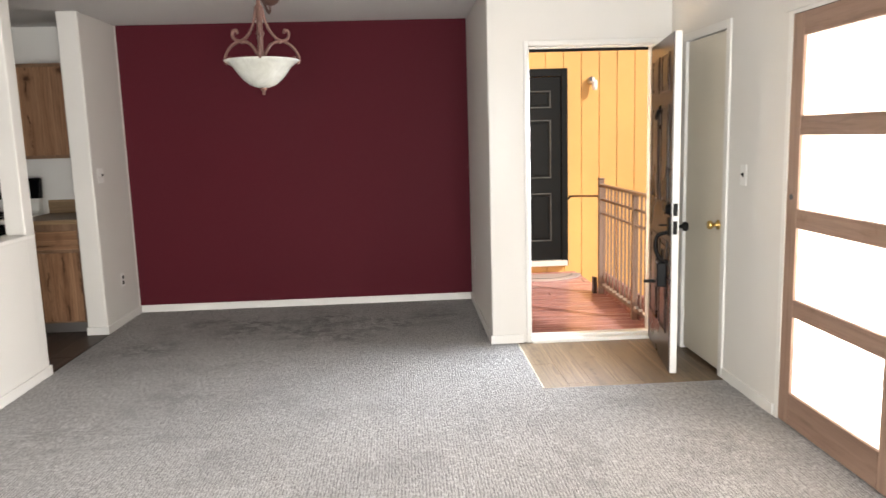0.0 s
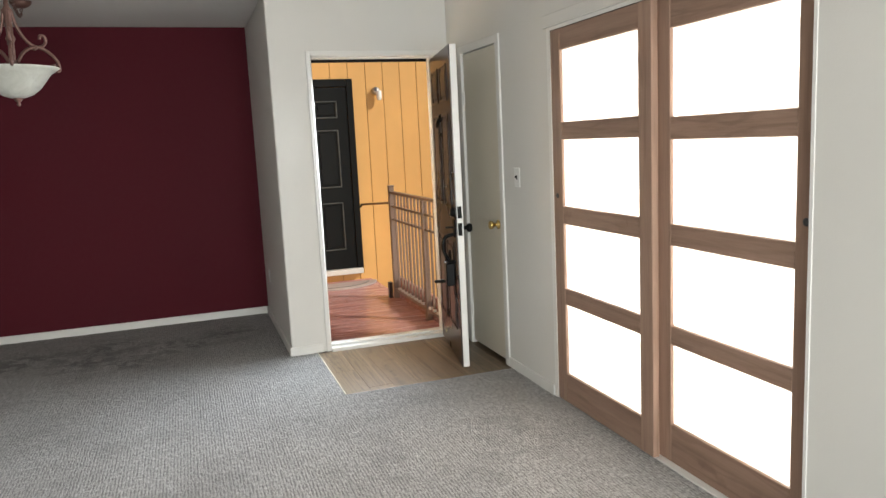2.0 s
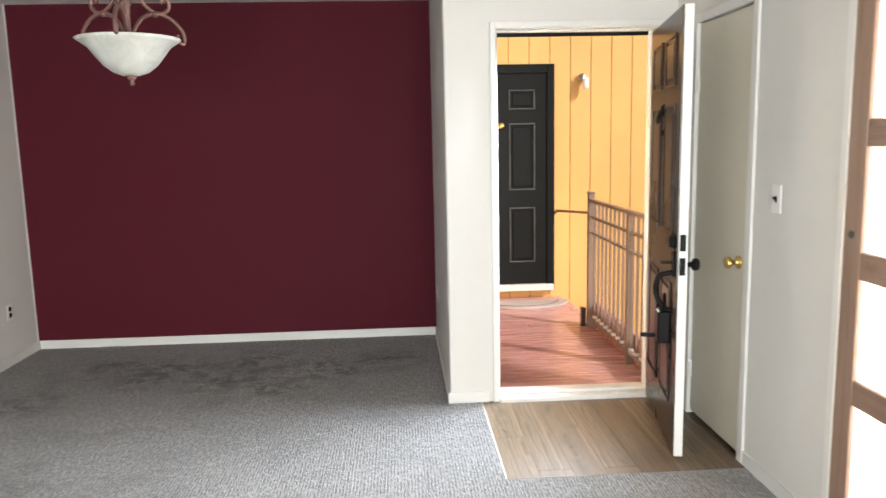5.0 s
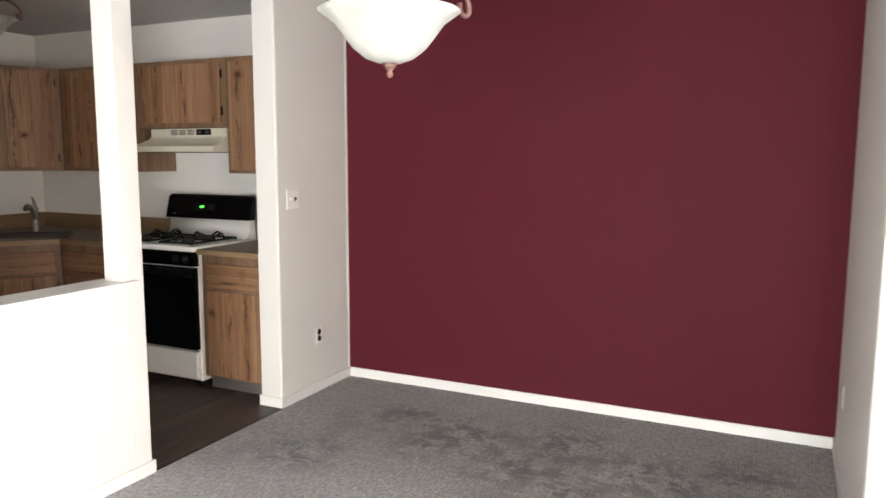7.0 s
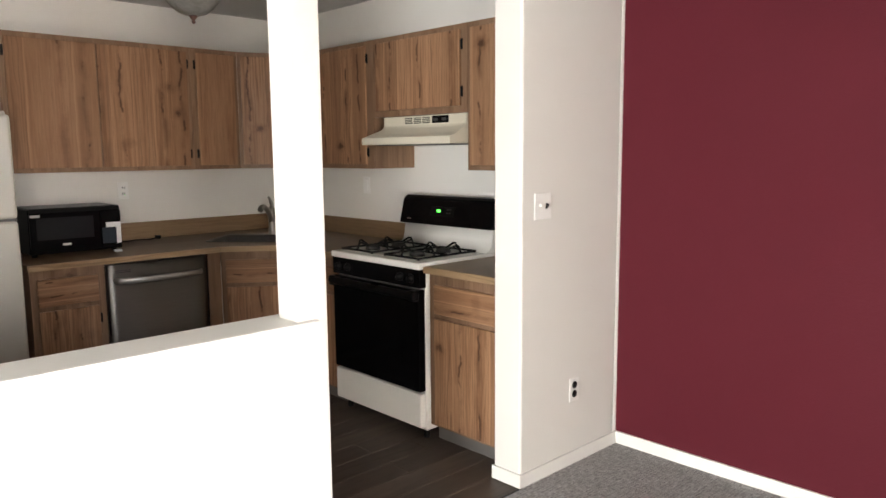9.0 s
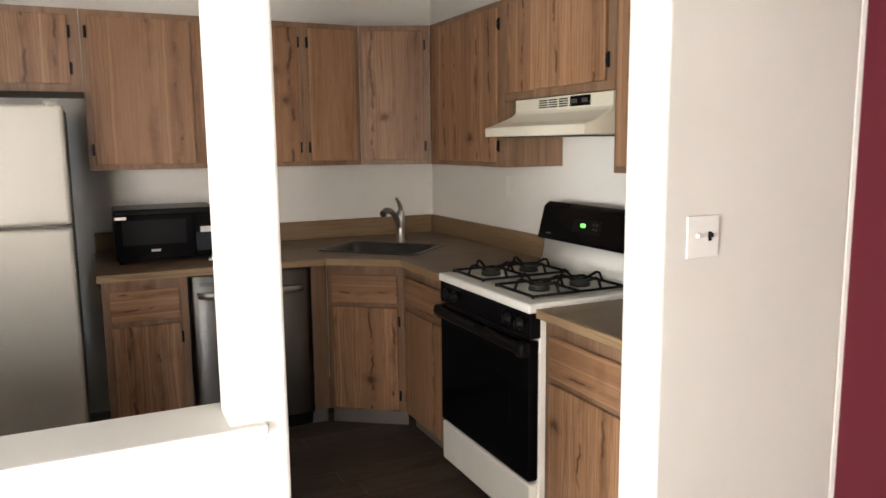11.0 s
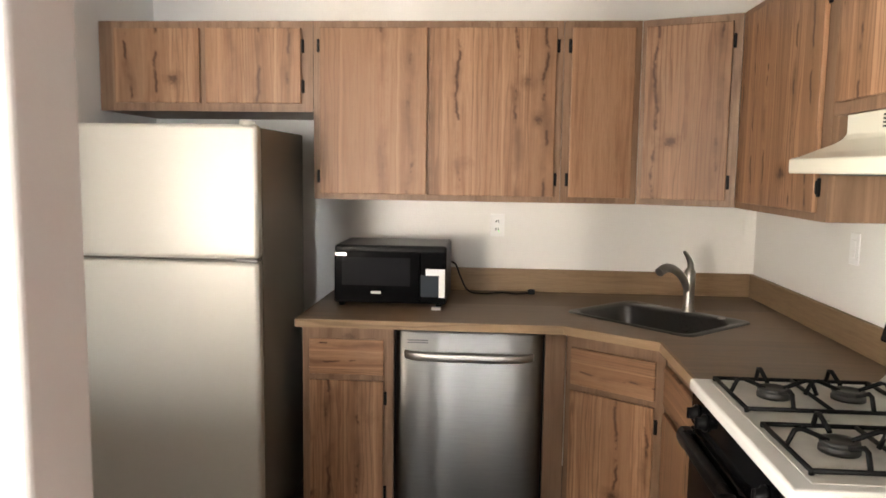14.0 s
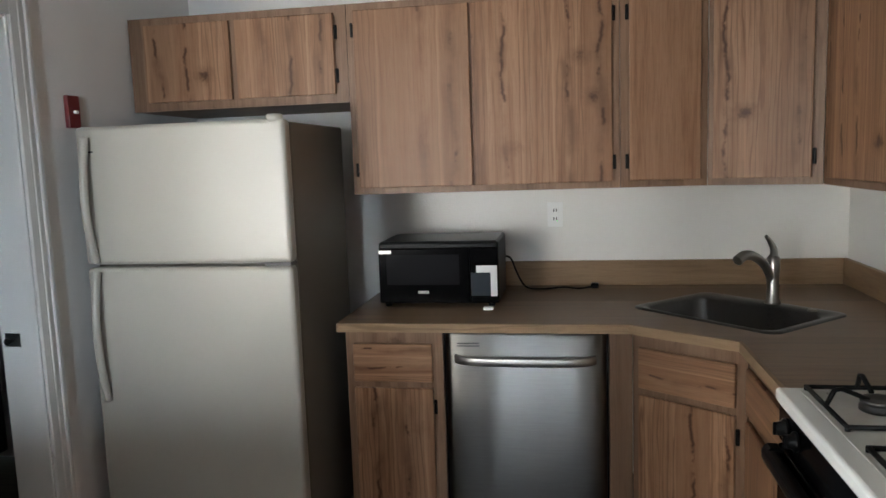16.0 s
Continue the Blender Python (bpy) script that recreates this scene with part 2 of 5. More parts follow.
def steel_mat(name, colour=(0.42, 0.41, 0.40), rough=0.3, along=(1, 1, 0.02), aniso=0.0):
    n = Nodes(name)
    v = n.coords(along)
    brush, cloud = n.noise(v, 320, 3), n.noise(n.coords(), 3, 3)
    col = n.mix(brush, tuple(c * 0.82 for c in colour), tuple(min(1, c * 1.1) for c in colour))
    r = n.math("ADD", n.math("MULTIPLY", brush, 0.14), n.math("ADD", n.math("MULTIPLY", cloud, 0.1), rough - 0.12))
    if aniso:
        # brushed level, so that reflections smear upright; the sheet is slightly wavy
        up = n.add("CombineXYZ")
        up.inputs[2].default_value = 1.0
        n.link(up.outputs[0], n.bsdf.inputs["Tangent"])
        n.bsdf.inputs["Anisotropic"].default_value = aniso
        n.bump(n.noise(n.coords((1, 3.2, 0.25)), 1.5, 2, 0.4), 0.34, 0.03)
    return n.finish(col, r, 1.0)


def frosted_mat():
    n = Nodes("frosted_glass")
    tr = n.add("BsdfTranslucent")
    gl = n.add("BsdfGlossy")
    gl.inputs["Roughness"].default_value = 0.35
    cloud = n.noise(n.coords(), 2.0, 3)
    n.link(n.mix(cloud, (0.9, 0.91, 0.9), (0.95, 0.95, 0.95)), tr.inputs["Color"])
    m = n.add("MixShader")
    m.inputs[0].default_value = 0.05
    n.link(tr.outputs[0], m.inputs[1])
    n.link(gl.outputs[0], m.inputs[2])
    clear = n.add("BsdfTransparent")
    m2 = n.add("MixShader")
    m2.inputs[0].default_value = 0.72
    n.link(m.outputs[0], m2.inputs[1])
    n.link(clear.outputs[0], m2.inputs[2])
    n.link(m2.outputs[0], n.out.inputs["Surface"])
    return n.mat


def glow_mat(name, colour, strength):
    n = Nodes(name)
    n.bsdf.inputs["Emission Color"].default_value = (*colour, 1)
    n.bsdf.inputs["Emission Strength"].default_value = strength
    return n.finish(colour, 0.4)


def alabaster_mat(name="alabaster_glass", low=(0.40, 0.402, 0.365), high=(0.53, 0.545, 0.505)):
    n = Nodes(name)
    v = n.coords()
    swirl = n.noise(v, 9, 5, 0.6, 1.5)
    col = n.mix(n.ramp(swirl, [(0.35, 0.0), (0.7, 1.0)]), low, high)
    n.bsdf.inputs["Subsurface Weight"].default_value = 0.3
    n.bsdf.inputs["Subsurface Radius"].default_value = (0.02, 0.02, 0.015)
    return n.finish(col, 0.3)


WHITE = wall_paint("white_wall_paint", (0.6177, 0.6003, 0.5655), peel=0.11)
KITCHEN_WHITE = wall_paint("kitchen_wall_paint", (0.85, 0.83, 0.79))
MAROON = wall_paint("maroon_wall_paint", (0.07744, 0.00792, 0.01452), 0.7, 0.25, 0.15)
CEILING = wall_paint("ceiling_texture", (0.6264, 0.6133, 0.596), 0.9, 0.9)
TRIM = plain("white_trim_paint", (0.675, 0.6615, 0.63), 0.4, var=0.04)
# closet door's white turned cream, shade put into the colour; entry strip shares it
CREAM = plain("cream_shade_paint", (0.6264, 0.5786, 0.4872), 0.4, var=0.05)
CARPET = carpet_mat()
TONE = ((0.40, 0.227, 0.133), (0.275, 0.138, 0.072), (0.06, 0.024, 0.011))
CAB_V = wood("cabinet_laminate_upright", (1, 1, 0.05), TONE, plank=0.125, axis=2)
CAB_H = wood("cabinet_laminate_level", (0.06, 0.06, 1), TONE, plank=0.07)
FRAME_W = wood("cabinet_frame_laminate", (1, 1, 0.08), ((0.285, 0.175, 0.112), (0.215, 0.124, 0.074), (0.05, 0.024, 0.013)), knots=0.4, contrast=0.5, axis=2)
DOOR_OAK = wood("sliding_door_wood", (1, 1, 0.05), ((0.33, 0.215, 0.16), (0.255, 0.158, 0.112), (0.12, 0.06, 0.035)), 0.5, 0.2, 0.3, contrast=0.45, axis=2)
DOOR_OAK_H = wood("sliding_door_rail_wood", (0.05, 0.05, 1), ((0.33, 0.215, 0.16), (0.255, 0.158, 0.112), (0.12, 0.06, 0.035)), 0.5, 0.3, 0.3, contrast=0.45)
COUNTER = wood("counter_laminate", (0.9, 0.05, 0.9), ((0.275, 0.19, 0.124), (0.205, 0.138, 0.088), (0.08, 0.05, 0.03)), 0.38, 0.0, 0.3, contrast=0.4, axis="y")
COUNTER_EDGE = wood("counter_edge_wood", (0.06, 0.06, 1), ((0.40, 0.275, 0.165), (0.31, 0.20, 0.113), (0.15, 0.085, 0.04)), 0.45, 0.15, 0.2)
VINYL_DARK = wood("dark_vinyl_plank", (1, 0.06, 1), ((0.105, 0.078, 0.062), (0.062, 0.044, 0.035), (0.022, 0.015, 0.012)), 0.42, 0.25, 0.4, axis="y")
VINYL_OAK = wood("oak_vinyl_plank", (1, 0.06, 1), ((0.255, 0.18, 0.115), (0.16, 0.106, 0.065), (0.05, 0.03, 0.017)), 0.36, 0.9, 0.152, axis="y", gloss=0.4)
DECK = wood("red_deck_paint", (0.05, 1, 1), ((0.60, 0.345, 0.345), (0.52, 0.27, 0.265), (0.22, 0.085, 0.08)), 0.26, 0.0, 0.5, contrast=0.6, axis="x", gloss=0.5)
SIDING = plain("orange_siding_paint", (0.74, 0.42, 0.145), 0.7, var=0.08, bump=0.2)
GROOVE = plain("siding_groove", (0.30, 0.155, 0.055), 0.8)
BLACK_DOOR = plain("charcoal_door_paint", (0.0045, 0.0052, 0.0054), 0.4, var=0.3, spec=0.2)
WORN_DOOR = plain("worn_charcoal_paint", (0.06, 0.064, 0.06), 0.45, var=0.5, big=9)
BROWN_DOOR = plain("dark_brown_door_paint", (0.028, 0.017, 0.014), 0.28, var=0.25)
BRONZE = plain("bronze_rail_paint", (0.23, 0.165, 0.135), 0.4, 0.1, var=0.15)
IRON = plain("black_iron", (0.005, 0.0049, 0.0049), 0.5, 0.0, spec=0.12)
BRASS = plain("polished_brass", (0.72, 0.50, 0.18), 0.22, 1.0)
CHROME = plain("brushed_nickel", (0.40, 0.385, 0.36), 0.3, 1.0, var=0.05)
STEEL = steel_mat("brushed_steel", (0.20, 0.19, 0.177), 0.33, (1, 0.03, 1), 0.9)
BAR_STEEL = steel_mat("bar_steel", (0.50, 0.485, 0.465), 0.4)
SINK = steel_mat("sink_steel", (0.14, 0.138, 0.136), 0.3, (1, 1, 1))
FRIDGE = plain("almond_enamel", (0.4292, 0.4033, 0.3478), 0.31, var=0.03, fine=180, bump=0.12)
# body almond far darker than the doors: side's shade put into the colour
FRIDGE_SIDE = plain("textured_almond_shaded", (0.1875, 0.1665, 0.135), 0.5, var=0.05, fine=220, bump=0.3)
ENAMEL = plain("white_enamel", (0.88, 0.87, 0.83), 0.22, var=0.03, bump=0)
# blotchy tray enamel, greyed because the glare is put into its colour
TRAY = plain("glare_grey_enamel", (0.594, 0.576, 0.522), 0.3, var=0.18, big=9)
BURNER = plain("burner_metal", (0.036, 0.0344, 0.0328), 0.5, 0.3, var=0.3)
HOOD = plain("cream_enamel", (0.6192, 0.5848, 0.4816), 0.3, var=0.03, bump=0)
GLOSS_BLACK = plain("black_glass", (0.0035, 0.0035, 0.004), 0.12, var=0.2, bump=0, spec=0.08)
BLACK_PLASTIC = plain("black_plastic", (0.005, 0.005, 0.0054), 0.3, var=0.2, spec=0.1)
DARK_GREY = plain("dark_grey_plastic", (0.035, 0.035, 0.036), 0.4, spec=0.35)
BLUE_GREY = plain("blue_grey_plastic", (0.022, 0.03, 0.04), 0.35, var=0.2, spec=0.15)
GREY_KICK = plain("grey_toe_kick", (0.14, 0.1295, 0.1225), 0.6)
MW_GLASS = plain("microwave_glass", (0.016, 0.016, 0.018), 0.1, bump=0, spec=0.12)
# plate plastic lightened for the kitchen, brightness put into the colour
KITCHEN_PLATE = plain("lightened_white_plastic", (0.92, 0.91, 0.89), 0.3, var=0.02, bump=0)
PLATE = plain("white_plate_plastic", (0.71, 0.70, 0.675), 0.35, var=0.03, bump=0)
PAPER = plain("white_paper", (0.82, 0.82, 0.82), 0.8, var=0.03)
RED_BOX = plain("dark_red_plastic", (0.18, 0.012, 0.016), 0.35)
LAMP_BRONZE = plain("antique_bronze", (0.16, 0.085, 0.07), 0.45, 0.5, var=0.3, fine=40)
ALABASTER = alabaster_mat()
SMOKY = alabaster_mat("grey_marbled_glass", (0.17, 0.17, 0.16), (0.34, 0.335, 0.32))
FROSTED = frosted_mat()
GREEN = glow_mat("green_digits", (0.05, 1.0, 0.08), 3.0)
MAT_RUG = plain("grey_doormat", (0.42, 0.36, 0.35), 0.9, var=0.3, fine=30, bump=0.5)
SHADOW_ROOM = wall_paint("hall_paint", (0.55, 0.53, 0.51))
CHEST = plain("dark_stained_chest", (0.03, 0.022, 0.02), 0.4, var=0.3)
GROUND = plain("dusty_ground", (0.25, 0.2, 0.15), 0.95, var=0.3)


# ---- mesh helpers ----
def box(bm, x0, x1, y0, y1, z0, z1, bevel=0.0, seg=1):
    """Adds a box, its edges rounded if bevel is given."""
    vs = [bm.verts.new((x, y, z)) for x in (x0, x1) for y in (y0, y1) for z in (z0, z1)]
    fs = [bm.faces.new([vs[i] for i in q]) for q in ((0, 1, 3, 2), (4, 6, 7, 5), (0, 4, 5, 1), (2, 3, 7, 6), (0, 2, 6, 4), (1, 5, 7, 3))]
    if bevel:
        es = list({e for f in fs for e in f.edges})
        bmesh.ops.bevel(bm, geom=es, offset=bevel, segments=seg, affect="EDGES", profile=0.5)
    return bm


def boxes(*rows, bevel=0.0, seg=1):
    bm = bmesh.new()
    for r in rows:
        box(bm, *r, bevel=bevel, seg=seg)
    return bm


def slab(outline, z0, z1, bevel=0.0):
    """A prism over an outline of (x, y) places."""
    bm = bmesh.new()
    lo = [bm.verts.new((x, y, z0)) for x, y in outline]
    hi = [bm.verts.new((x, y, z1)) for x, y in outline]
    bm.faces.new(lo[::-1])
    bm.faces.new(hi)
    n = len(outline)
    for i in range(n):
        bm.faces.new((lo[i], lo[(i + 1) % n], hi[(i + 1) % n], hi[i]))
    bmesh.ops.recalc_face_normals(bm, faces=bm.faces)
    if bevel:
        bmesh.ops.bevel(bm, geom=list(bm.edges), offset=bevel, segments=2, affect="EDGES", profile=0.5)
    return bm


def turned(profile, centre=(0, 0, 0), steps=32, axis="Z"):
    """A lathe-turned shape from (radius, height) pairs."""
    bm = bmesh.new()
    rings = []
    for r, h in profile:
        ring = []
        for i in range(steps):
            a = 2 * math.pi * i / steps
            p = Vector((r * math.cos(a), r * math.sin(a), h))
            if axis == "X":
                p = Vector((p.z, p.x, p.y))
            elif axis == "Y":
                p = Vector((p.x, p.z, p.y))
            ring.append(bm.verts.new(p + Vector(centre)))
        rings.append(ring)
    for a, b in zip(rings, rings[1:]):
        for i in range(steps):
            bm.faces.new((a[i], a[(i + 1) % steps], b[(i + 1) % steps], b[i]))
    for ring in (rings[0], rings[-1]):
        bm.faces.new(ring)
    bmesh.ops.recalc_face_normals(bm, faces=bm.faces)
    for f in bm.faces:
        f.smooth = True
    return bm


def tube(points, radius, steps=10, bm=None, taper=None):
    """A round rod along a line of places."""
    bm = bm or bmesh.new()
    pts = [Vector(p) for p in points]
    rings, up = [], Vector((0.13, 0.27, 0.95)).normalized()
    for i, p in enumerate(pts):
        d = (pts[min(i + 1, len(pts) - 1)] - pts[max(i - 1, 0)]).normalized()
        side = d.cross(up)
        side = (side if side.length > 0.05 else d.cross(Vector((1, 0, 0)))).normalized()
        over = side.cross(d).normalized()
        r = radius * (taper[i] if taper else 1)
        rings.append([bm.verts.new(p + r * (math.cos(a) * side + math.sin(a) * over)) for a in (2 * math.pi * k / steps for k in range(steps))])
    for a, b in zip(rings, rings[1:]):
        for k in range(steps):
            bm.faces.new((a[k], a[(k + 1) % steps], b[(k + 1) % steps], b[k])).smooth = True
    bm.faces.new(rings[0][::-1])
    bm.faces.new(rings[-1])
    return bm


def curve(points, steps=8):
    """Places along a smooth line through the given ones."""
    p = [Vector(q) for q in points]
    p = [2 * p[0] - p[1], *p, 2 * p[-1] - p[-2]]
    out = []
    for i in range(1, len(p) - 2):
        a, b, c, d = p[i - 1:i + 3]
        for k in range(steps):
            t = k / steps
            out.append(0.5 * (2 * b + (c - a) * t + (2 * a - 5 * b + 4 * c - d) * t * t + (3 * b - a - 3 * c + d) * t ** 3))
    return [*out, p[-2]]


def mesh_of(name, bm, material):
    me = bpy.data.meshes.new(name)
    bm.to_mesh(me)
    bm.free()
    me.materials.append(material)
    return me


ORIGIN = {}


def thing(name, at, label, category, group="", turn=0):
    """An empty at the base of a thing, to carry its parts."""
    ob = new(name)
    ob.matrix_basis = pose(*at, 0, 0, turn)
    ob.empty_display_size = 0.05
    ORIGIN[ob.name] = Vector(at)
    return tagged(ob, label, category, group)


def part(name, bm, material, parent, label="", local=False):
    """Links a bmesh as one mesh under a thing or a part; places are the world's unless local."""
    base = ORIGIN[parent.name]
    if not local:
        bmesh.ops.translate(bm, verts=bm.verts, vec=-base)
    ob = new(name, mesh_of(name, bm, material))
    ob.parent = parent
    ORIGIN[ob.name] = base
    if label:
        tagged(ob, label)
    return ob


def structure(name, bm, material, label, category):
    ob = new(name, mesh_of(name, bm, material))
    ORIGIN[ob.name] = Vector((0, 0, 0))
    return tagged(ob, label, category, kind="structure")


# ---- structure: walls, floors, ceiling ----
CEIL = 2.507
RX, EY, NX, MY, LX, PY = 2.085, 5.65, 0.805, 7.17, -2.2, 6.41   # right wall, entry wall, nook, maroon wall, partition face and end
KX, KY, KL = -5.26, 7.15, 4.085                                  # kitchen back wall, range wall, fridge wall
structure("wall_north", boxes((LX, NX, MY, MY + 0.15, 0, CEIL)), MAROON, "maroon painted accent wall of the dining nook", "wall")
structure("wall_range", boxes((KX - 0.15, LX, KY, KY + 0.17, 0, CEIL)), KITCHEN_WHITE, "off-white kitchen wall behind the range", "wall")
structure("wall_partition", boxes((-2.36, LX, PY, KY, 0, CEIL), bevel=0.012, seg=3), WHITE, "white partition between dining nook and kitchen", "wall")
structure("wall_nook_east", boxes((NX, NX + 0.15, EY, MY + 0.15, 0, CEIL), bevel=0.012, seg=3), WHITE, "white side wall of the dining nook", "wall")
structure("wall_entry", boxes((NX + 0.138, 1.06, EY, EY + 0.15, 0, CEIL), (2.0, RX, EY, EY + 0.15, 0, CEIL), (1.06, 2.0, EY, EY + 0.15, 2.10, CEIL)), WHITE, "white wall round the front door", "wall")
W = RX + 0.13
structure("wall_east", boxes((RX, W, 5.38, EY + 0.15, 0, CEIL), (RX, W, 4.09, 4.74, 0, CEIL), (RX, W, -2.2, 2.30, 0, CEIL),
                             (RX, W, 4.74, 5.38, 2.07, CEIL), (RX, W, 2.30, 4.09, 2.035, CEIL)), WHITE, "white living-room wall with closet and sliding doors", "wall")
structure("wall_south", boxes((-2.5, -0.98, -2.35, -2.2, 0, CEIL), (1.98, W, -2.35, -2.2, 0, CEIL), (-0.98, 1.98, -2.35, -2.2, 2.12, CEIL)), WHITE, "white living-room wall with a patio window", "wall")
structure("wall_west", boxes((-2.5, -2.17, -2.2, KL - 0.145, 0, CEIL)), WHITE, "white living-room wall", "wall")
structure("wall_kitchen_back", boxes((KX - 0.15, KX, KL - 0.145, KY, 0, CEIL)), KITCHEN_WHITE, "off-white kitchen wall over the worktop", "wall")
structure("wall_fridge", boxes((KX, -4.03, KL - 0.145, KL, 0, CEIL), (-3.28, -2.36, KL - 0.145, KL, 0, CEIL), (-4.03, -3.28, KL - 0.145, KL, 2.08, CEIL)), KITCHEN_WHITE, "off-white kitchen wall beside the refrigerator", "wall")
structure("half_wall", boxes((-2.33, -2.19, KL - 0.145, 5.285, 0, 0.928), bevel=0.004, seg=2), WHITE, "white half wall between living room and kitchen", "wall")
structure("half_wall_cap", boxes((-2.355, -2.165, KL - 0.145, 5.35, 0.928, 0.952), bevel=0.005, seg=2), TRIM, "white painted cap on the half wall", "trim")
structure("post", boxes((-2.31, -2.1885, 5.276, 5.397, 0, CEIL), bevel=0.009, seg=3), WHITE, "white square post at the end of the half wall", "post")
structure("ceiling", boxes((KX - 0.15, W, -2.35, MY + 0.15, CEIL, CEIL + 0.12)), CEILING, "off-white textured ceiling", "ceiling")
# unseen roof and eaves, added to set where sunlight falls
structure("roof", boxes((-6.2, 2.3, -4.2, 6.0, 2.66, 2.78), (-6.2, 1.0, 6.0, 7.5, 2.66, 2.78)), TRIM, "unseen roof added to block the sun, with an eave over the porch", "roof")
structure("floor", boxes((-2.185, 0.985, -2.2, MY, -0.05, 0), (0.985, RX + 0.02, -2.2, 4.665, -0.05, 0)), CARPET, "worn grey carpet with dark traffic stains", "carpet")
structure("floor_kitchen", boxes((KX - 0.1, -2.19, 1.2, KY, -0.06, -0.014)), VINYL_DARK, "dark wood-look vinyl plank floor", "floor")
structure("floor_entry", boxes((0.985, W + 0.6, 4.665, EY + 0.15, -0.06, -0.012)), VINYL_OAK, "light oak vinyl plank floor at the entry", "floor")
structure("carpet_trim_kitchen", boxes((-2.195, -2.185, 5.402, PY, -0.02, 0.001)), IRON, "thin dark strip where carpet meets kitchen floor", "trim")
structure("carpet_trim_entry", boxes((0.981, 0.989, 4.665, EY - 0.012, -0.02, 0.003)), CREAM, "thin pale strip where carpet meets entry floor", "trim")
B = 0.062
structure("baseboard", boxes((LX, NX, MY - 0.012, MY, 0, B), (LX, LX + 0.011, PY, MY - 0.012, 0, B), (-2.362, LX + 0.011, PY - 0.011, PY, 0, B),
                             (NX - 0.011, NX, EY, MY - 0.012, 0, B), (NX - 0.011, 1.03, EY - 0.011, EY, 0, B), (RX - 0.011, RX, 4.1, 4.71, 0, B), (RX - 0.011, RX, -2.2, 2.29, 0, B),
                             (-2.19, -2.179, KL - 0.145, 5.402, 0, B), (-2.312, -2.179, 5.397, 5.408, 0, B), (-2.17, -2.159, -2.2, KL - 0.145, 0, B), (KX, -4.10, KL, KL + 0.011, 0, 0.08)), TRIM, "low white painted baseboard", "baseboard")


# ---- front door, closet door, sliding doors ----
def moulding(bm, x0, x1, z0, z1, y, d):
    """The raised rim of a door panel on a face at y that looks along d (-1 or 1)."""
    for a, b, c, e in ((x0, x1, z0, z0 + 0.014), (x0, x1, z1 - 0.014, z1), (x0, x0 + 0.014, z0 + 0.014, z1 - 0.014), (x1 - 0.014, x1, z0 + 0.014, z1 - 0.014)):
        ys = sorted((y, y + d * 0.009))
        box(bm, a, b, *ys, c, e, bevel=0.003)


def panel_field(bm, x0, x1, z0, z1, y, d):
    """The proud field inside a panel's rim."""
    ys = sorted((y, y + d * 0.008))
    box(bm, x0 + 0.034, x1 - 0.034, *ys, z0 + 0.034, z1 - 0.034, bevel=0.0065)


def panel_rows(w):
    m, s = 0.115, 0.105
    half = (w - 2 * m - s) / 2
    return [(a, a + half) for a in (m, m + half + s)]


structure("door_frame_front", boxes((1.06, 1.09, EY - 0.004, EY + 0.155, 0, 2.10), (1.972, 2.002, EY - 0.004, EY + 0.155, 0, 2.10), (1.09, 1.972, EY - 0.004, EY + 0.155, 2.080, 2.10),
          (1.054, 1.083, EY - 0.018, EY - 0.005, 0, 2.115), (1.979, 2.032, EY - 0.018, EY - 0.005, 0, 2.115), (1.083, 1.979, EY - 0.018, EY - 0.005, 2.086, 2.115),
          (1.09, 1.102, EY + 0.06, EY + 0.1, 0, 2.080), (1.96, 1.972, EY + 0.06, EY + 0.1, 0, 2.080), (1.102, 1.96, EY + 0.06, EY + 0.1, 2.070, 2.080), bevel=0.002), TRIM, "white painted front door frame and casing", "door frame")
# dark line along the underside of the door head
structure("door_head_strip", boxes((1.104, 1.958, EY + 0.101, EY + 0.112, 2.05, 2.079)), IRON, "thin dark strip under the door head", "trim")
structure("threshold", boxes((1.09, 1.972, EY - 0.03, EY + 0.17, -0.03, 0.022), (1.09, 1.972, EY + 0.03, EY + 0.1, 0.022, 0.04), bevel=0.006, seg=2), TRIM, "white painted wooden threshold", "threshold")

front = tagged(new("door_1"), "open front door, dark brown outside with a white edge", "door", kind="structure")
front.matrix_basis = pose(1.958, 5.612, 0.018, 0, 0, -100.6)
ORIGIN[front.name] = Vector((0, 0, 0))
FW, FH = 0.85, 2.03
part("leaf", boxes((0.0, FW, -0.018, 0.022, 0, FH), bevel=0.002), TRIM, front, "white painted inner side and edge", local=True)
part("outer_skin", boxes((0.002, FW - 0.003, -0.024, -0.018, 0.002, FH - 0.002)), BROWN_DOOR, front, "dark brown outer face", local=True)
for x0, x1 in panel_rows(FW):
    for z0, z1 in ((0.22, 0.80), (1.02, 1.62), (1.70, 1.93)):
        bm = bmesh.new()
        moulding(bm, x0, x1, z0, z1, -0.024, -1)
        panel_field(bm, x0, x1, z0, z1, -0.024, -1)
        part("panel", bm, BROWN_DOOR, front, local=True)
bolt = part("deadbolt", turned([(0.0, -0.052), (0.024, -0.05), (0.031, -0.034), (0.033, -0.024)], (FW - 0.065, 0, 1.0), 20, "Y"), IRON, front, "black deadbolt", local=True)
part("bolt_plate", boxes((FW - 0.0005, FW + 0.002, -0.014, 0.012, 0.965, 1.04)), IRON, front, local=True)
part("latch_plate", boxes((FW - 0.0005, FW + 0.002, -0.014, 0.012, 0.855, 0.935)), IRON, front, local=True)
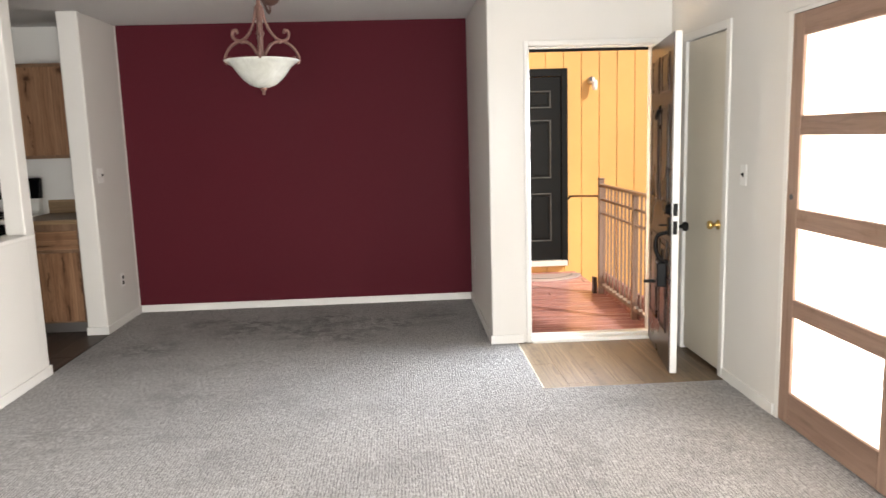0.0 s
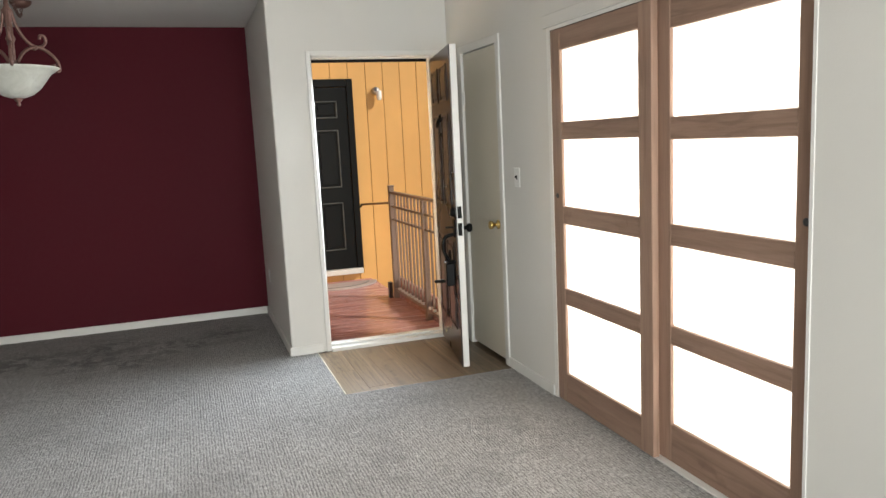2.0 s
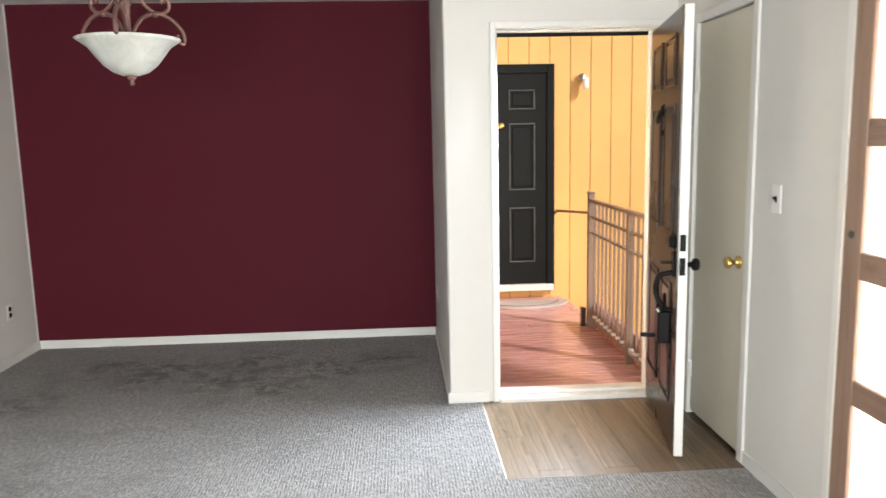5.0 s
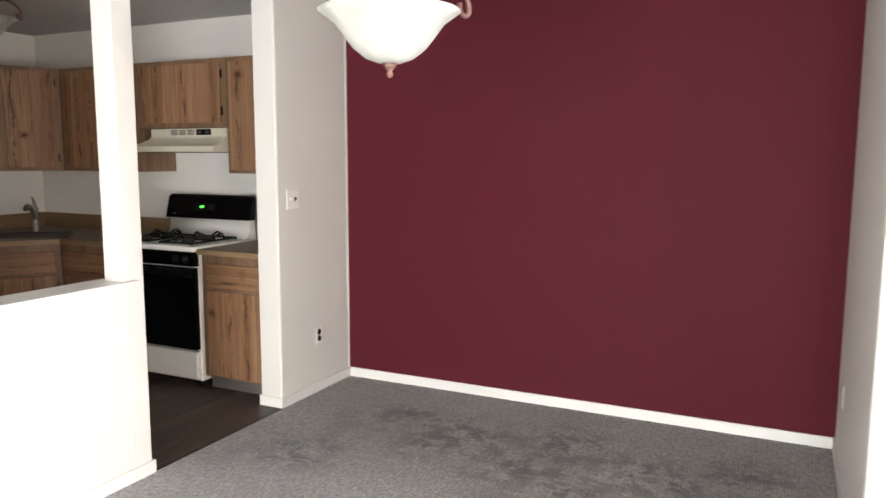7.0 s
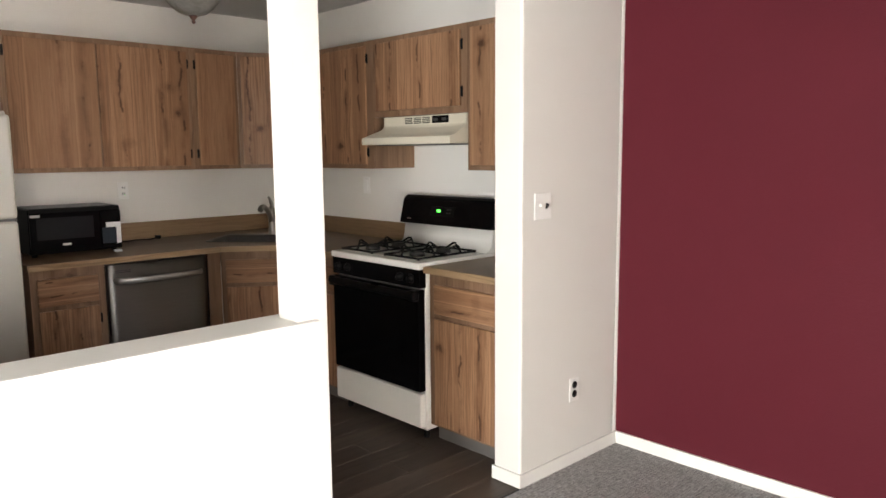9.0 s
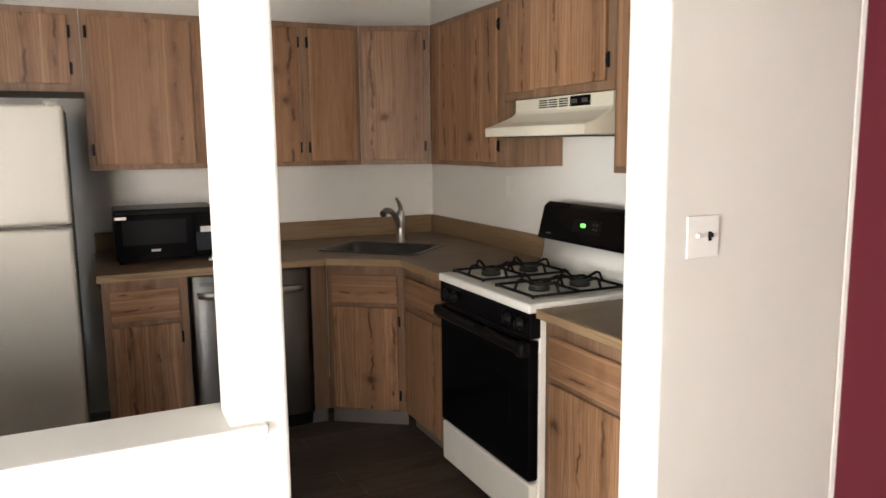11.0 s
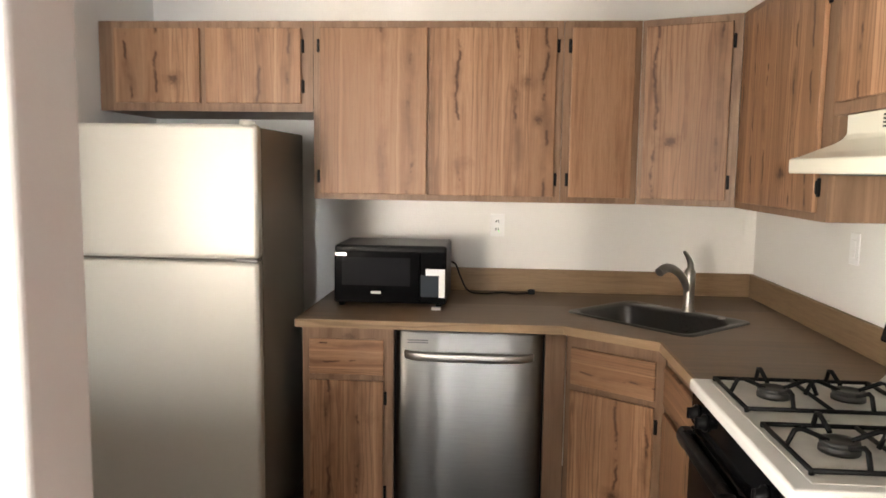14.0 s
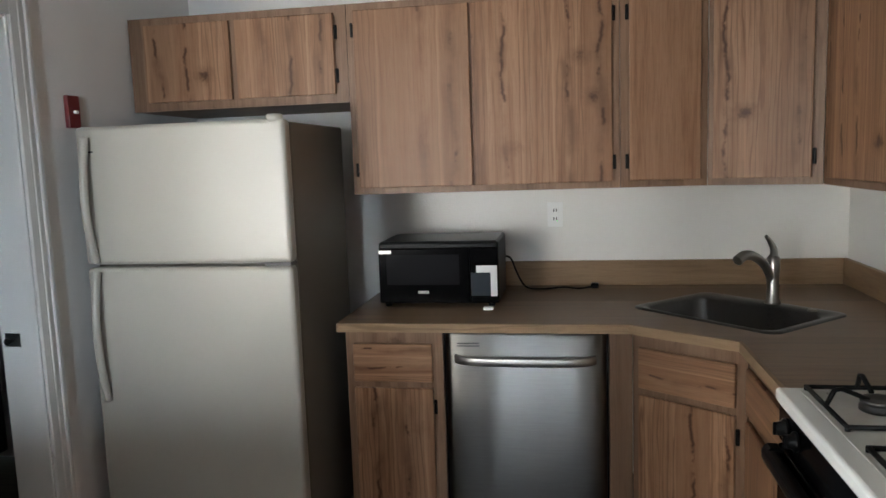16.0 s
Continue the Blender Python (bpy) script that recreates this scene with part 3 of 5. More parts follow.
part("latch", boxes((FW + 0.002, FW + 0.012, -0.008, 0.006, 0.885, 0.905), bevel=0.002), IRON, front, local=True)
hs = part("handle_plate", boxes((FW - 0.095, FW - 0.035, -0.034, -0.024, 0.84, 0.955), bevel=0.006, seg=2), IRON, front, "black handle set", local=True)
part("pull", tube(curve([(FW - 0.065, -0.03, 0.86), (FW - 0.066, -0.09, 0.84), (FW - 0.067, -0.105, 0.77), (FW - 0.066, -0.075, 0.70), (FW - 0.065, -0.03, 0.68)]), 0.011), IRON, hs, local=True)
part("thumb_lever", boxes((FW - 0.08, FW - 0.05, -0.085, -0.034, 0.90, 0.91), bevel=0.003), IRON, hs, local=True)
part("inner_knob", turned([(0.012, 0.022), (0.012, 0.05), (0.027, 0.058), (0.03, 0.072), (0.022, 0.085), (0.0, 0.088)], (FW - 0.065, 0, 0.895), 20, "Y"), IRON, front, "black round knob", local=True)
kn = part("knocker", turned([(0.0, -0.04), (0.02, -0.038), (0.03, -0.024)], (FW / 2, 0, 1.60), 16, "Y"), IRON, front, "black door knocker", local=True)
part("ring", tube(curve([(FW / 2 - 0.04, -0.036, 1.60), (FW / 2 - 0.035, -0.05, 1.56), (FW / 2, -0.055, 1.54), (FW / 2 + 0.035, -0.05, 1.56), (FW / 2 + 0.04, -0.036, 1.60)]), 0.006), IRON, kn, local=True)
part("door_viewer", turned([(0.0, -0.034), (0.012, -0.032), (0.014, -0.024)], (FW / 2, 0, 1.49), 12, "Y"), IRON, front, local=True)
for z in (0.2, 1.0, 1.82):
    part("hinge", boxes((-0.012, 0.006, 0.012, 0.028, z - 0.05, z + 0.05), bevel=0.003), TRIM, front, local=True)

lockbox = thing("lockbox", (1.958, 5.612, 0.018), "black key lockbox hanging on the front door handle", "lockbox", turn=-100.6)
part("case", boxes((FW - 0.125, FW - 0.03, -0.098, -0.04, 0.53, 0.68), bevel=0.008, seg=2), BLACK_PLASTIC, lockbox, local=True)
part("shackle", tube(curve([(FW - 0.10, -0.062, 0.66), (FW - 0.10, -0.062, 0.72), (FW - 0.075, -0.062, 0.755), (FW - 0.05, -0.062, 0.72), (FW - 0.05, -0.062, 0.66)]), 0.006), IRON, lockbox, local=True)
part("lever", boxes((FW - 0.12, FW - 0.09, -0.165, -0.098, 0.545, 0.563), bevel=0.004), IRON, lockbox, local=True)

# closet
structure("door_frame_closet", boxes((RX - 0.014, RX - 0.002, 4.705, 4.757, 0, 2.10), (RX - 0.014, RX - 0.002, 5.353, 5.405, 0, 2.10), (RX - 0.014, RX - 0.002, 4.757, 5.353, 2.052, 2.10),
          (RX - 0.002, W, 4.74, 4.757, 0, 2.07), (RX - 0.002, W, 5.353, 5.38, 0, 2.07), (RX - 0.002, W, 4.757, 5.353, 2.052, 2.07), bevel=0.002), TRIM, "white painted closet door casing", "door frame")
closet = tagged(new("door_2"), "closed flush white closet door with a brass knob", "door", kind="structure")
ORIGIN[closet.name] = Vector((0, 0, 0))
part("leaf", boxes((RX + 0.004, RX + 0.04, 4.762, 5.348, 0.022, 2.046), bevel=0.002), CREAM, closet)
knob = part("knob", turned([(0.03, 0.0), (0.03, -0.006), (0.012, -0.012), (0.011, -0.032), (0.022, -0.04), (0.028, -0.052), (0.024, -0.064), (0.0, -0.068)], (RX + 0.004, 4.835, 0.915), 20, "X"), BRASS, closet, "polished brass knob")
part("latch_edge", boxes((RX + 0.001, RX + 0.005, 4.759, 4.766, 0.885, 0.945)), BRASS, closet)
for z in (0.25, 1.75):
    part("hinge", boxes((RX - 0.008, RX + 0.006, 5.34, 5.358, z - 0.045, z + 0.045), bevel=0.003), TRIM, closet)
structure("closet_interior", boxes((W + 0.58, W + 0.6, 4.6, 5.45, 0, 2.3), (W, W + 0.58, 4.6, 4.62, 0, 2.3), (W, W + 0.58, 5.43, 5.45, 0, 2.3), (W, W + 0.6, 4.6, 5.45, 2.3, 2.32)), WHITE, "plain white inside of the closet", "wall")

# sliding doors with frosted panes
structure("sliding_door_frame", boxes((RX - 0.004, W, 4.055, 4.09, 0, 2.035), (RX - 0.004, W, 2.30, 2.314, 0, 2.035), (RX - 0.004, W, 2.314, 4.055, 2.015, 2.035), (RX + 0.01, W, 2.314, 4.055, -0.02, 0.004)), TRIM, "white lining of the sliding door opening", "door frame")


def sliding_door(name, x, y0, y1, st, zs, label):
    ob = tagged(new(name), label, "sliding door", group="sliding doors", kind="structure")
    ORIGIN[ob.name] = Vector((0, 0, 0))
    x1 = x + 0.034
    for a, b in ((y0, y0 + st), (y1 - st, y1)):
        part("stile", boxes((x, x1, a, b, 0.008, 2.012), bevel=0.003), DOOR_OAK, ob)
    for a, b in zs:
        part("rail", boxes((x + 0.001, x1 - 0.001, y0 + st, y1 - st, a, b), bevel=0.003), DOOR_OAK_H, ob)
    for (_, a), (b, _) in zip(zs, zs[1:]):
        pane = part("pane", boxes((x + 0.014, x + 0.019, y0 + st - 0.006, y1 - st + 0.006, a - 0.006, b + 0.006)), FROSTED, ob, "white frosted glass pane")
        pane.visible_shadow = True
    part("finger_pull", turned([(0.014, 0.0), (0.014, -0.003), (0.009, -0.002), (0.0, -0.001)], (x, (y1 if y1 > 3.6 else y0) + (-0.045 if y1 > 3.6 else 0.045), 1.15), 16, "X"), DARK_GREY, ob)
    return ob


sliding_door("door_3", RX - 0.006, 3.155, 4.045, 0.098, ((0.008, 0.172), (0.561, 0.650), (1.001, 1.095), (1.446, 1.537), (1.905, 2.012)), "sliding door of light brown wood with four frosted panes")
sliding_door("door_4", RX + 0.040, 2.32, 3.185, 0.094, ((0.008, 0.186), (0.547, 0.632), (0.984, 1.076), (1.432, 1.525), (1.883, 2.012)), "sliding door of light brown wood, hung behind its neighbour")
structure("sliding_door_header", boxes((RX - 0.018, RX - 0.001, 2.27, 4.11, 2.032, 2.098), bevel=0.004, seg=2), WHITE, "white painted header board over the sliding doors", "trim")
structure("sliding_door_track", boxes((RX - 0.002, W - 0.01, 2.314, 4.055, 2.0125, 2.0148)), IRON, "dark metal track above the sliding doors", "track")
# closed white box, added to hold the daylight lamp behind the panes
structure("sliding_door_light_box", boxes((W, W + 0.9, 2.05, 2.1, -0.1, 2.3), (W, W + 0.9, 4.2, 4.25, -0.1, 2.3), (W, W + 0.9, 2.05, 4.25, 2.3, 2.35), (W, W + 0.9, 2.05, 4.25, -0.1, 0.0), (W + 0.88, W + 0.93, 2.05, 4.25, 0, 2.35)), WHITE, "plain white box added round the lamp behind the frosted doors", "wall")


# ---- porch ----
structure("siding_wall", boxes((-1.5, 9.0, 8.85, 9.0, -3.0, 3.2)), GROOVE, "dark grooves between the siding boards", "wall")
structure("exterior_wall", boxes((0.955, 1.05, 5.801, 7.4, -0.15, 2.62), (0.955, 1.05, 7.4, 8.85, -0.15, 2.62)), SIDING, "orange painted outside wall", "wall")
structure("porch_frame", boxes((0.95, 2.22, 5.81, 8.85, -0.3, -0.135)), DECK, "red painted porch joists", "porch")
structure("ground", boxes((-60, 60, -60, 60, -3.1, -3.0)), GROUND, "dry ground below the porch", "ground")

other = tagged(new("door_5"), "closed charcoal six-panel door of the neighbouring flat", "door", kind="structure")
ORIGIN[other.name] = Vector((0, 0, 0))
part("leaf", boxes((1.15, 2.0, 8.80, 8.838, 0.05, 2.11), bevel=0.002), BLACK_DOOR, other)
for x0, x1 in panel_rows(0.85):
    for z0, z1 in ((0.27, 0.82), (0.99, 1.64), (1.77, 1.96)):
        bm = bmesh.new()
        panel_field(bm, 1.15 + x0, 1.15 + x1, z0, z1, 8.80, -1)
        panel = part("panel", bm, BLACK_DOOR, other)
        bm = bmesh.new()
        moulding(bm, 1.15 + x0, 1.15 + x1, z0, z1, 8.80, -1)
        part("moulding", bm, WORN_DOOR, panel, "worn pale panel moulding")
part("frame", boxes((2.003, 2.075, 8.785, 8.845, -0.02, 2.20), (1.07, 1.147, 8.785, 8.845, -0.02, 2.20), (1.147, 2.003, 8.785, 8.845, 2.115, 2.20), bevel=0.004), BLACK_DOOR, other, "charcoal painted frame")
part("sill", boxes((1.147, 2.06, 8.74, 8.84, -0.015, 0.045), bevel=0.005), TRIM, other, "white sill")
part("knocker", turned([(0.0, -0.03), (0.03, -0.025), (0.04, 0.0)], (1.55, 8.80, 1.62), 16, "Y"), BRASS, other, "brass knocker")

JAR = plain("clear_jar_glass", (0.85, 0.87, 0.86), 0.08, var=0.02, bump=0)
wall_lamp = thing("wall_lamp", (2.35, 8.83, 2.02), "small metal wall lamp with a clear glass jar", "wall lamp")
part("mount", turned([(0.0, -0.06), (0.032, -0.055), (0.044, -0.04), (0.044, 0.0)], (2.35, 8.83, 2.06), 20, "Y"), CHROME, wall_lamp)
part("jar", turned([(0.0, -0.085), (0.024, -0.08), (0.03, -0.045), (0.028, 0.015), (0.025, 0.025)], (2.375, 8.77, 2.035), 20), JAR, wall_lamp, "pale glass jar")

railing = thing("railing", (2.13, 6.7, -0.1), "bronze painted metal porch railing with thin balusters", "railing")
part("top_rail", boxes((2.105, 2.155, 5.82, 7.60, 0.965, 0.99), bevel=0.004), BRONZE, railing)
part("upper_rail", boxes((2.12, 2.14, 5.82, 7.58, 0.83, 0.85)), BRONZE, railing)
part("middle_rail", boxes((2.12, 2.14, 5.82, 7.58, 0.70, 0.715)), BRONZE, railing)
part("bottom_rail", boxes((2.115, 2.145, 5.82, 7.58, -0.02, 0.005)), BRONZE, railing)
for y in (7.60, 6.55, 5.84):
    top = 1.03 if y > 7 else 0.965
    p = part("post", boxes((2.105, 2.155, y - 0.025, y + 0.025, -0.1, top), bevel=0.003), BRONZE, railing)
    if y > 7:
        part("cap", boxes((2.1, 2.16, y - 0.03, y + 0.03, top, top + 0.018), bevel=0.006), BRONZE, p)
for i in range(15):
    y = 5.95 + i * 0.108
    if abs(y - 6.55) < 0.04:
        continue
    bm = boxes((-0.008, 0.008, -0.008, 0.008, -0.02, 0.965))
    box(bm, -0.013, 0.013, -0.013, 0.013, 0.70 + 0.0, 0.725, bevel=0.003)
    bmesh.ops.translate(bm, verts=bm.verts, vec=(2.13, y, 0))
    bar = part("baluster", bm, BRONZE, railing)
    part("shoe", boxes((2.114, 2.146, y - 0.015, y + 0.015, 0.005, 0.028), bevel=0.004), TRIM, bar, "worn pale foot")
handrail = thing("handrail", (2.08, 8.2, 0.8), "thin wooden stair handrail fixed to the siding", "handrail")
part("rail", tube([(2.09, 8.76, 0.78), (2.13, 7.63, 0.87)], 0.012), COUNTER_EDGE, handrail)
part("bracket", tube([(2.09, 8.74, 0.78), (2.09, 8.85, 0.74)], 0.01), IRON, handrail)
rim = thing("rim_board", (2.19, 6.7, -0.3), "red painted board along the outer edge of the porch", "board")
part("board", boxes((2.165, 2.20, 5.82, 7.66, -0.3, 0.11), bevel=0.003), DECK, rim)
part("end_block", boxes((2.062, 2.10, 7.62, 7.68, -0.135, 0.06), bevel=0.004), BROWN_DOOR, rim, "dark end block")
doormat = thing("doormat", (1.72, 8.45, -0.1), "grey half-round doormat before the neighbouring door", "doormat")
arc = [(1.72 + 0.46 * math.cos(math.pi * (1 + i / 24)), 8.66 + 0.36 * math.sin(math.pi * (1 + i / 24))) for i in range(25)]
part("mat", slab(arc, -0.099, -0.086, 0.003), MAT_RUG, doormat)
ring = [(1.72 + 0.36 * math.cos(math.pi * (1 + i / 24)), 8.65 + 0.27 * math.sin(math.pi * (1 + i / 24)), -0.085) for i in range(25)]
part("border", tube(ring, 0.006, 6), GREY_KICK, doormat)


# ---- switches and outlets ----
def plate(name, at, turn, label, category, kind, plastic):
    """A wall plate; its local -y looks into the room."""
    ob = thing(name, at, label, category, turn=turn)
    wide = 0.115 if kind == "double" else 0.072
    part("cover", boxes((-wide / 2, wide / 2, -0.006, -0.001, -0.058, 0.058), bevel=0.0025, seg=2), plastic, ob, local=True)
    if kind == "outlet":
        for z in (-0.02, 0.02):
            s = part("socket", turned([(0.0, -0.009), (0.016, -0.009), (0.017, -0.006)], (0, 0, z), 20, "Y"), plastic, ob, local=True)
            for x in (-0.006, 0.006):
                part("slot", boxes((x - 0.001, x + 0.001, -0.0096, -0.0088, z - 0.003, z + 0.006)), IRON, s, local=True)
    elif kind == "dark_outlet":
        for z in (-0.022, 0.022):
            part("socket", turned([(0.0, -0.009), (0.017, -0.009), (0.018, -0.006)], (0, 0, z), 20, "Y"), IRON, ob, "dark brown socket", local=True)
    elif kind == "rocker":
        part("rocker", boxes((-0.016, 0.016, -0.011, -0.006, -0.033, 0.033), bevel=0.002), plastic, ob, local=True)
    elif kind == "gfci":
        part("face", boxes((-0.017, 0.017, -0.01, -0.006, -0.034, 0.034), bevel=0.002), plastic, ob, local=True)
        for z in (-0.02, 0.02):
            for x in (-0.006, 0.006):
                part("slot", boxes((x - 0.0022, x + 0.0022, -0.0108, -0.0098, z - 0.006, z + 0.007)), IRON, ob, local=True)
        part("indicator", boxes((0.008, 0.012, -0.0108, -0.0098, -0.032, -0.029)), GREEN, ob, local=True)
    else:
        xs = (-0.023, 0.023) if kind == "double" else (0.0,)
        for i, x in enumerate(xs):
            dark = kind != "double" or i == 1
            part("toggle", boxes((x - 0.005, x + 0.005, -0.018, -0.006, -0.002, 0.010), bevel=0.002), IRON if dark else plastic, ob, "dark toggle" if dark else "", local=True)
            if dark:
                part("toggle_slot", boxes((x - 0.006, x + 0.006, -0.0075, -0.0058, -0.013, 0.013)), IRON, ob, local=True)
    return ob


plate("light_switch", (LX, 6.55, 1.262), 90, "white double switch plate, one toggle dark, on the partition", "light switch", "double", PLATE)
plate("outlet", (LX, 6.80, 0.37), 90, "white outlet with dark brown sockets on the partition", "outlet", "dark_outlet", PLATE)
plate("outlet", (NX, 6.80, 0.40), -90, "white outlet on the side wall of the nook", "outlet", "outlet", PLATE)
plate("light_switch", (RX, 4.513, 1.23), -90, "white single switch plate with a dark toggle beside the closet", "light switch", "single", PLATE)
plate("outlet", (KX, 5.866, 1.262), 90, "white kitchen outlet with a green indicator above the microwave cord", "outlet", "gfci", KITCHEN_PLATE)
plate("light_switch", (-4.23, KY, 1.28), 0, "white rocker switch on the kitchen wall near the range", "light switch", "rocker", KITCHEN_PLATE)




# ---- hanging lamps ----
def bowl_lamp(name, x, y, rim_z, rim_r, depth, top_z, label, chain, glass, tint):
    ob = thing(name, (x, y, CEIL), label, "ceiling lamp")
    s = rim_r / 0.212
    prof = [(0.0, -1.0), (0.16, -0.99), (0.34, -0.90), (0.52, -0.70), (0.66, -0.45), (0.78, -0.22), (0.92, -0.08), (1.0, 0.0), (0.985, 0.012), (0.90, -0.05), (0.75, -0.2), (0.62, -0.44), (0.48, -0.66), (0.3, -0.85), (0.0, -0.93)]
    part("bowl", turned([(r * rim_r, rim_z + h * depth) for r, h in prof], (x, y, 0), 48), glass, ob, tint)
    part("finial", turned([(0.0, rim_z - depth - 0.042 * s), (0.008 * s, rim_z - depth - 0.038 * s), (0.011 * s, rim_z - depth - 0.03 * s), (0.006 * s, rim_z - depth - 0.022 * s), (0.016 * s, rim_z - depth - 0.012 * s), (0.024 * s, rim_z - depth + 0.002), (0.0, rim_z - depth + 0.006)], (x, y, 0), 20), LAMP_BRONZE, ob)
    part("stem", turned([(0.008, rim_z - depth * 0.9), (0.012, rim_z - 0.02), (0.02, rim_z + 0.01), (0.013, rim_z + 0.05), (0.015, rim_z + 0.13 * s), (0.024, rim_z + 0.15 * s), (0.016, rim_z + 0.17 * s), (0.018, rim_z + 0.27 * s), (0.028, rim_z + 0.29 * s), (0.014, rim_z + 0.31 * s), (0.01, top_z)], (x, y, 0), 20), LAMP_BRONZE, ob)
    for k in range(3):
        a = radians(120 * k + 38)
        ca, sa = math.cos(a), math.sin(a)
        lower = [(0.02, 0.03), (0.06, 0.088), (0.12, 0.116), (0.185, 0.1), (0.232, 0.055), (0.243, 0.012), (0.232, -0.004), (0.216, 0.009), (0.213, 0.034)]
        upper = [(0.02, 0.29), (0.036, 0.22), (0.07, 0.158), (0.115, 0.122), (0.158, 0.122), (0.182, 0.146), (0.178, 0.175), (0.157, 0.178), (0.15, 0.16)]
        for nm, line in (("arm", lower), ("scroll", upper)):
            pts = curve([(x + r * s * ca, y + r * s * sa, rim_z + h * s) for r, h in line], 6)
            part(nm, tube(pts, 0.0085 * s, 8), LAMP_BRONZE, ob)
        part("leaf_joint", turned([(0.0, -0.014), (0.014 * s, -0.008), (0.016 * s, 0.0), (0.012 * s, 0.01), (0.0, 0.014)], (x + 0.118 * s * ca, y + 0.118 * s * sa, rim_z + 0.112 * s), 12), LAMP_BRONZE, ob)
    if chain:
        part("hook", tube(curve([(x, y, CEIL), (x, y, CEIL - 0.03), (x + 0.012, y, CEIL - 0.045), (x, y, CEIL - 0.055), (x - 0.01, y, CEIL - 0.045)], 5), 0.003, 6), LAMP_BRONZE, ob)
        run = [Vector((x, y, top_z + (CEIL - 0.05 - top_z) * i / 7)) for i in range(8)]
        a, b = Vector((x, y, CEIL - 0.05)), Vector((x - 0.13, y + 1.22, CEIL - 0.05))
        run += [a.lerp(b, i / 34) - Vector((0, 0, 0.10 * (1 - (2 * i / 34 - 1) ** 4))) for i in range(1, 35)]
        for i, (p, q) in enumerate(zip(run, run[1:])):
            d = (q - p).normalized()
            side = d.cross(Vector((1, 0.02, 0.03))).normalized()
            side = side if i % 2 else side.cross(d).normalized()
            m, half = (p + q) / 2, (q - p).length / 2 + 0.004
            link_ = [m + d * half * math.sin(2 * math.pi * k / 10) + side * 0.009 * math.cos(2 * math.pi * k / 10) for k in range(11)]
            part("chain_link", tube(link_, 0.0028, 5), LAMP_BRONZE, ob)
        cx_, cy_ = b.x, b.y
    else:
        cx_, cy_ = x, y
    part("canopy", turned([(0.012, CEIL - 0.045), (0.03, CEIL - 0.042), (0.06, CEIL - 0.022), (0.068, CEIL - 0.002), (0.0, CEIL - 0.001)], (cx_, cy_, 0), 28), LAMP_BRONZE, ob, "round bronze ceiling canopy")
    return ob


bowl_lamp("pendant_lamp", -0.577, 4.89, 1.947, 0.212, 0.152, 2.30, "bronze scroll swag lamp with a cream glass bowl", True, ALABASTER, "cream alabaster glass bowl")
bowl_lamp("ceiling_lamp", -3.70, 5.69, 2.30, 0.19, 0.125, CEIL - 0.04, "bronze scroll ceiling lamp with a grey glass bowl", False, SMOKY, "unlit grey marbled glass bowl")


# ---- kitchen cabinets ----
def cabinet(name, at, turn, w, h, depth, fronts, label, group, toe=0.0, outline=None):
    """A face-framed unit: local x along the front, -y into the room. fronts: x0, x1, z0, z1, hinge side ('l', 'r' or ''), kind."""
    ob = thing(name, at, label, "cabinet", group, turn)
    if outline:
        part("body", slab(outline, toe, h), FRAME_W, ob, local=True)
    else:
        part("body", boxes((0.001, w - 0.001, 0.02, depth, toe, h), bevel=0.002), FRAME_W, ob, local=True)
    f = bmesh.new()
    box(f, 0, w, 0.0, 0.02, toe, toe + 0.035)
    rail = max([q[3] - 0.012 for q in fronts] + [0.0]) or h - 0.035
    box(f, 0, w, 0.0, 0.02, rail, h)
    edges = [0.0]
    cols = sorted({(q[0], q[1]) for q in fronts})
    for i, (a, b) in enumerate(cols):
        box(f, edges[-1], a + 0.012, 0.0, 0.02, toe + 0.035, rail)
        edges.append(b - 0.012)
    box(f, edges[-1], w, 0.0, 0.02, toe + 0.035, rail)
    for a, b in cols:
        zs = sorted((q[2], q[3]) for q in fronts if (q[0], q[1]) == (a, b))
        for (_, z1), (z2, _) in zip(zs, zs[1:]):
            box(f, a + 0.012, b - 0.012, 0.0, 0.02, z1 - 0.01, z2 + 0.01)
    part("face_frame", f, FRAME_W, ob, local=True)
    for x0, x1, z0, z1, side, kind in fronts:
        d = part(kind, boxes((x0, x1, -0.018, -0.0015, z0, z1), bevel=0.0035, seg=2), CAB_H if kind == "drawer" else CAB_V, ob, local=True)
        if side:
            x = x0 - 0.007 if side == "l" else x1 + 0.007
            for z in (z0 + 0.075, z1 - 0.075):
                hb = boxes((x - 0.0075, x + 0.0055, -0.010, -0.0005, z - 0.028, z + 0.028), bevel=0.002)
                box(hb, x - 0.004, x + 0.004, -0.016, -0.008, z - 0.02, z + 0.02, bevel=0.002)
                part("hinge", hb, IRON, d, "black hinge", local=True)
    if toe:
        if outline:
            part("toe_kick", boxes((0.0, w, 0.045, 0.06, 0, toe)), GREY_KICK, ob, "grey toe kick", local=True)
        else:
            part("toe_kick", boxes((0.0, w, 0.055, depth, 0, toe)), GREY_KICK, ob, "grey toe kick", local=True)
    return ob


UP, BASE = "upper cabinets", "base cabinets"
UB, UT = 1.405, 2.172
cabinet("wall_cabinet", (-4.714, 4.09, 1.783), 90, 0.963, UT - 1.783, 0.54, [(0.075, 0.462, 0.035, 0.357, "", "door"), (0.488, 0.912, 0.035, 0.357, "r", "door")], "low knotty wood wall cabinet above the refrigerator", UP)
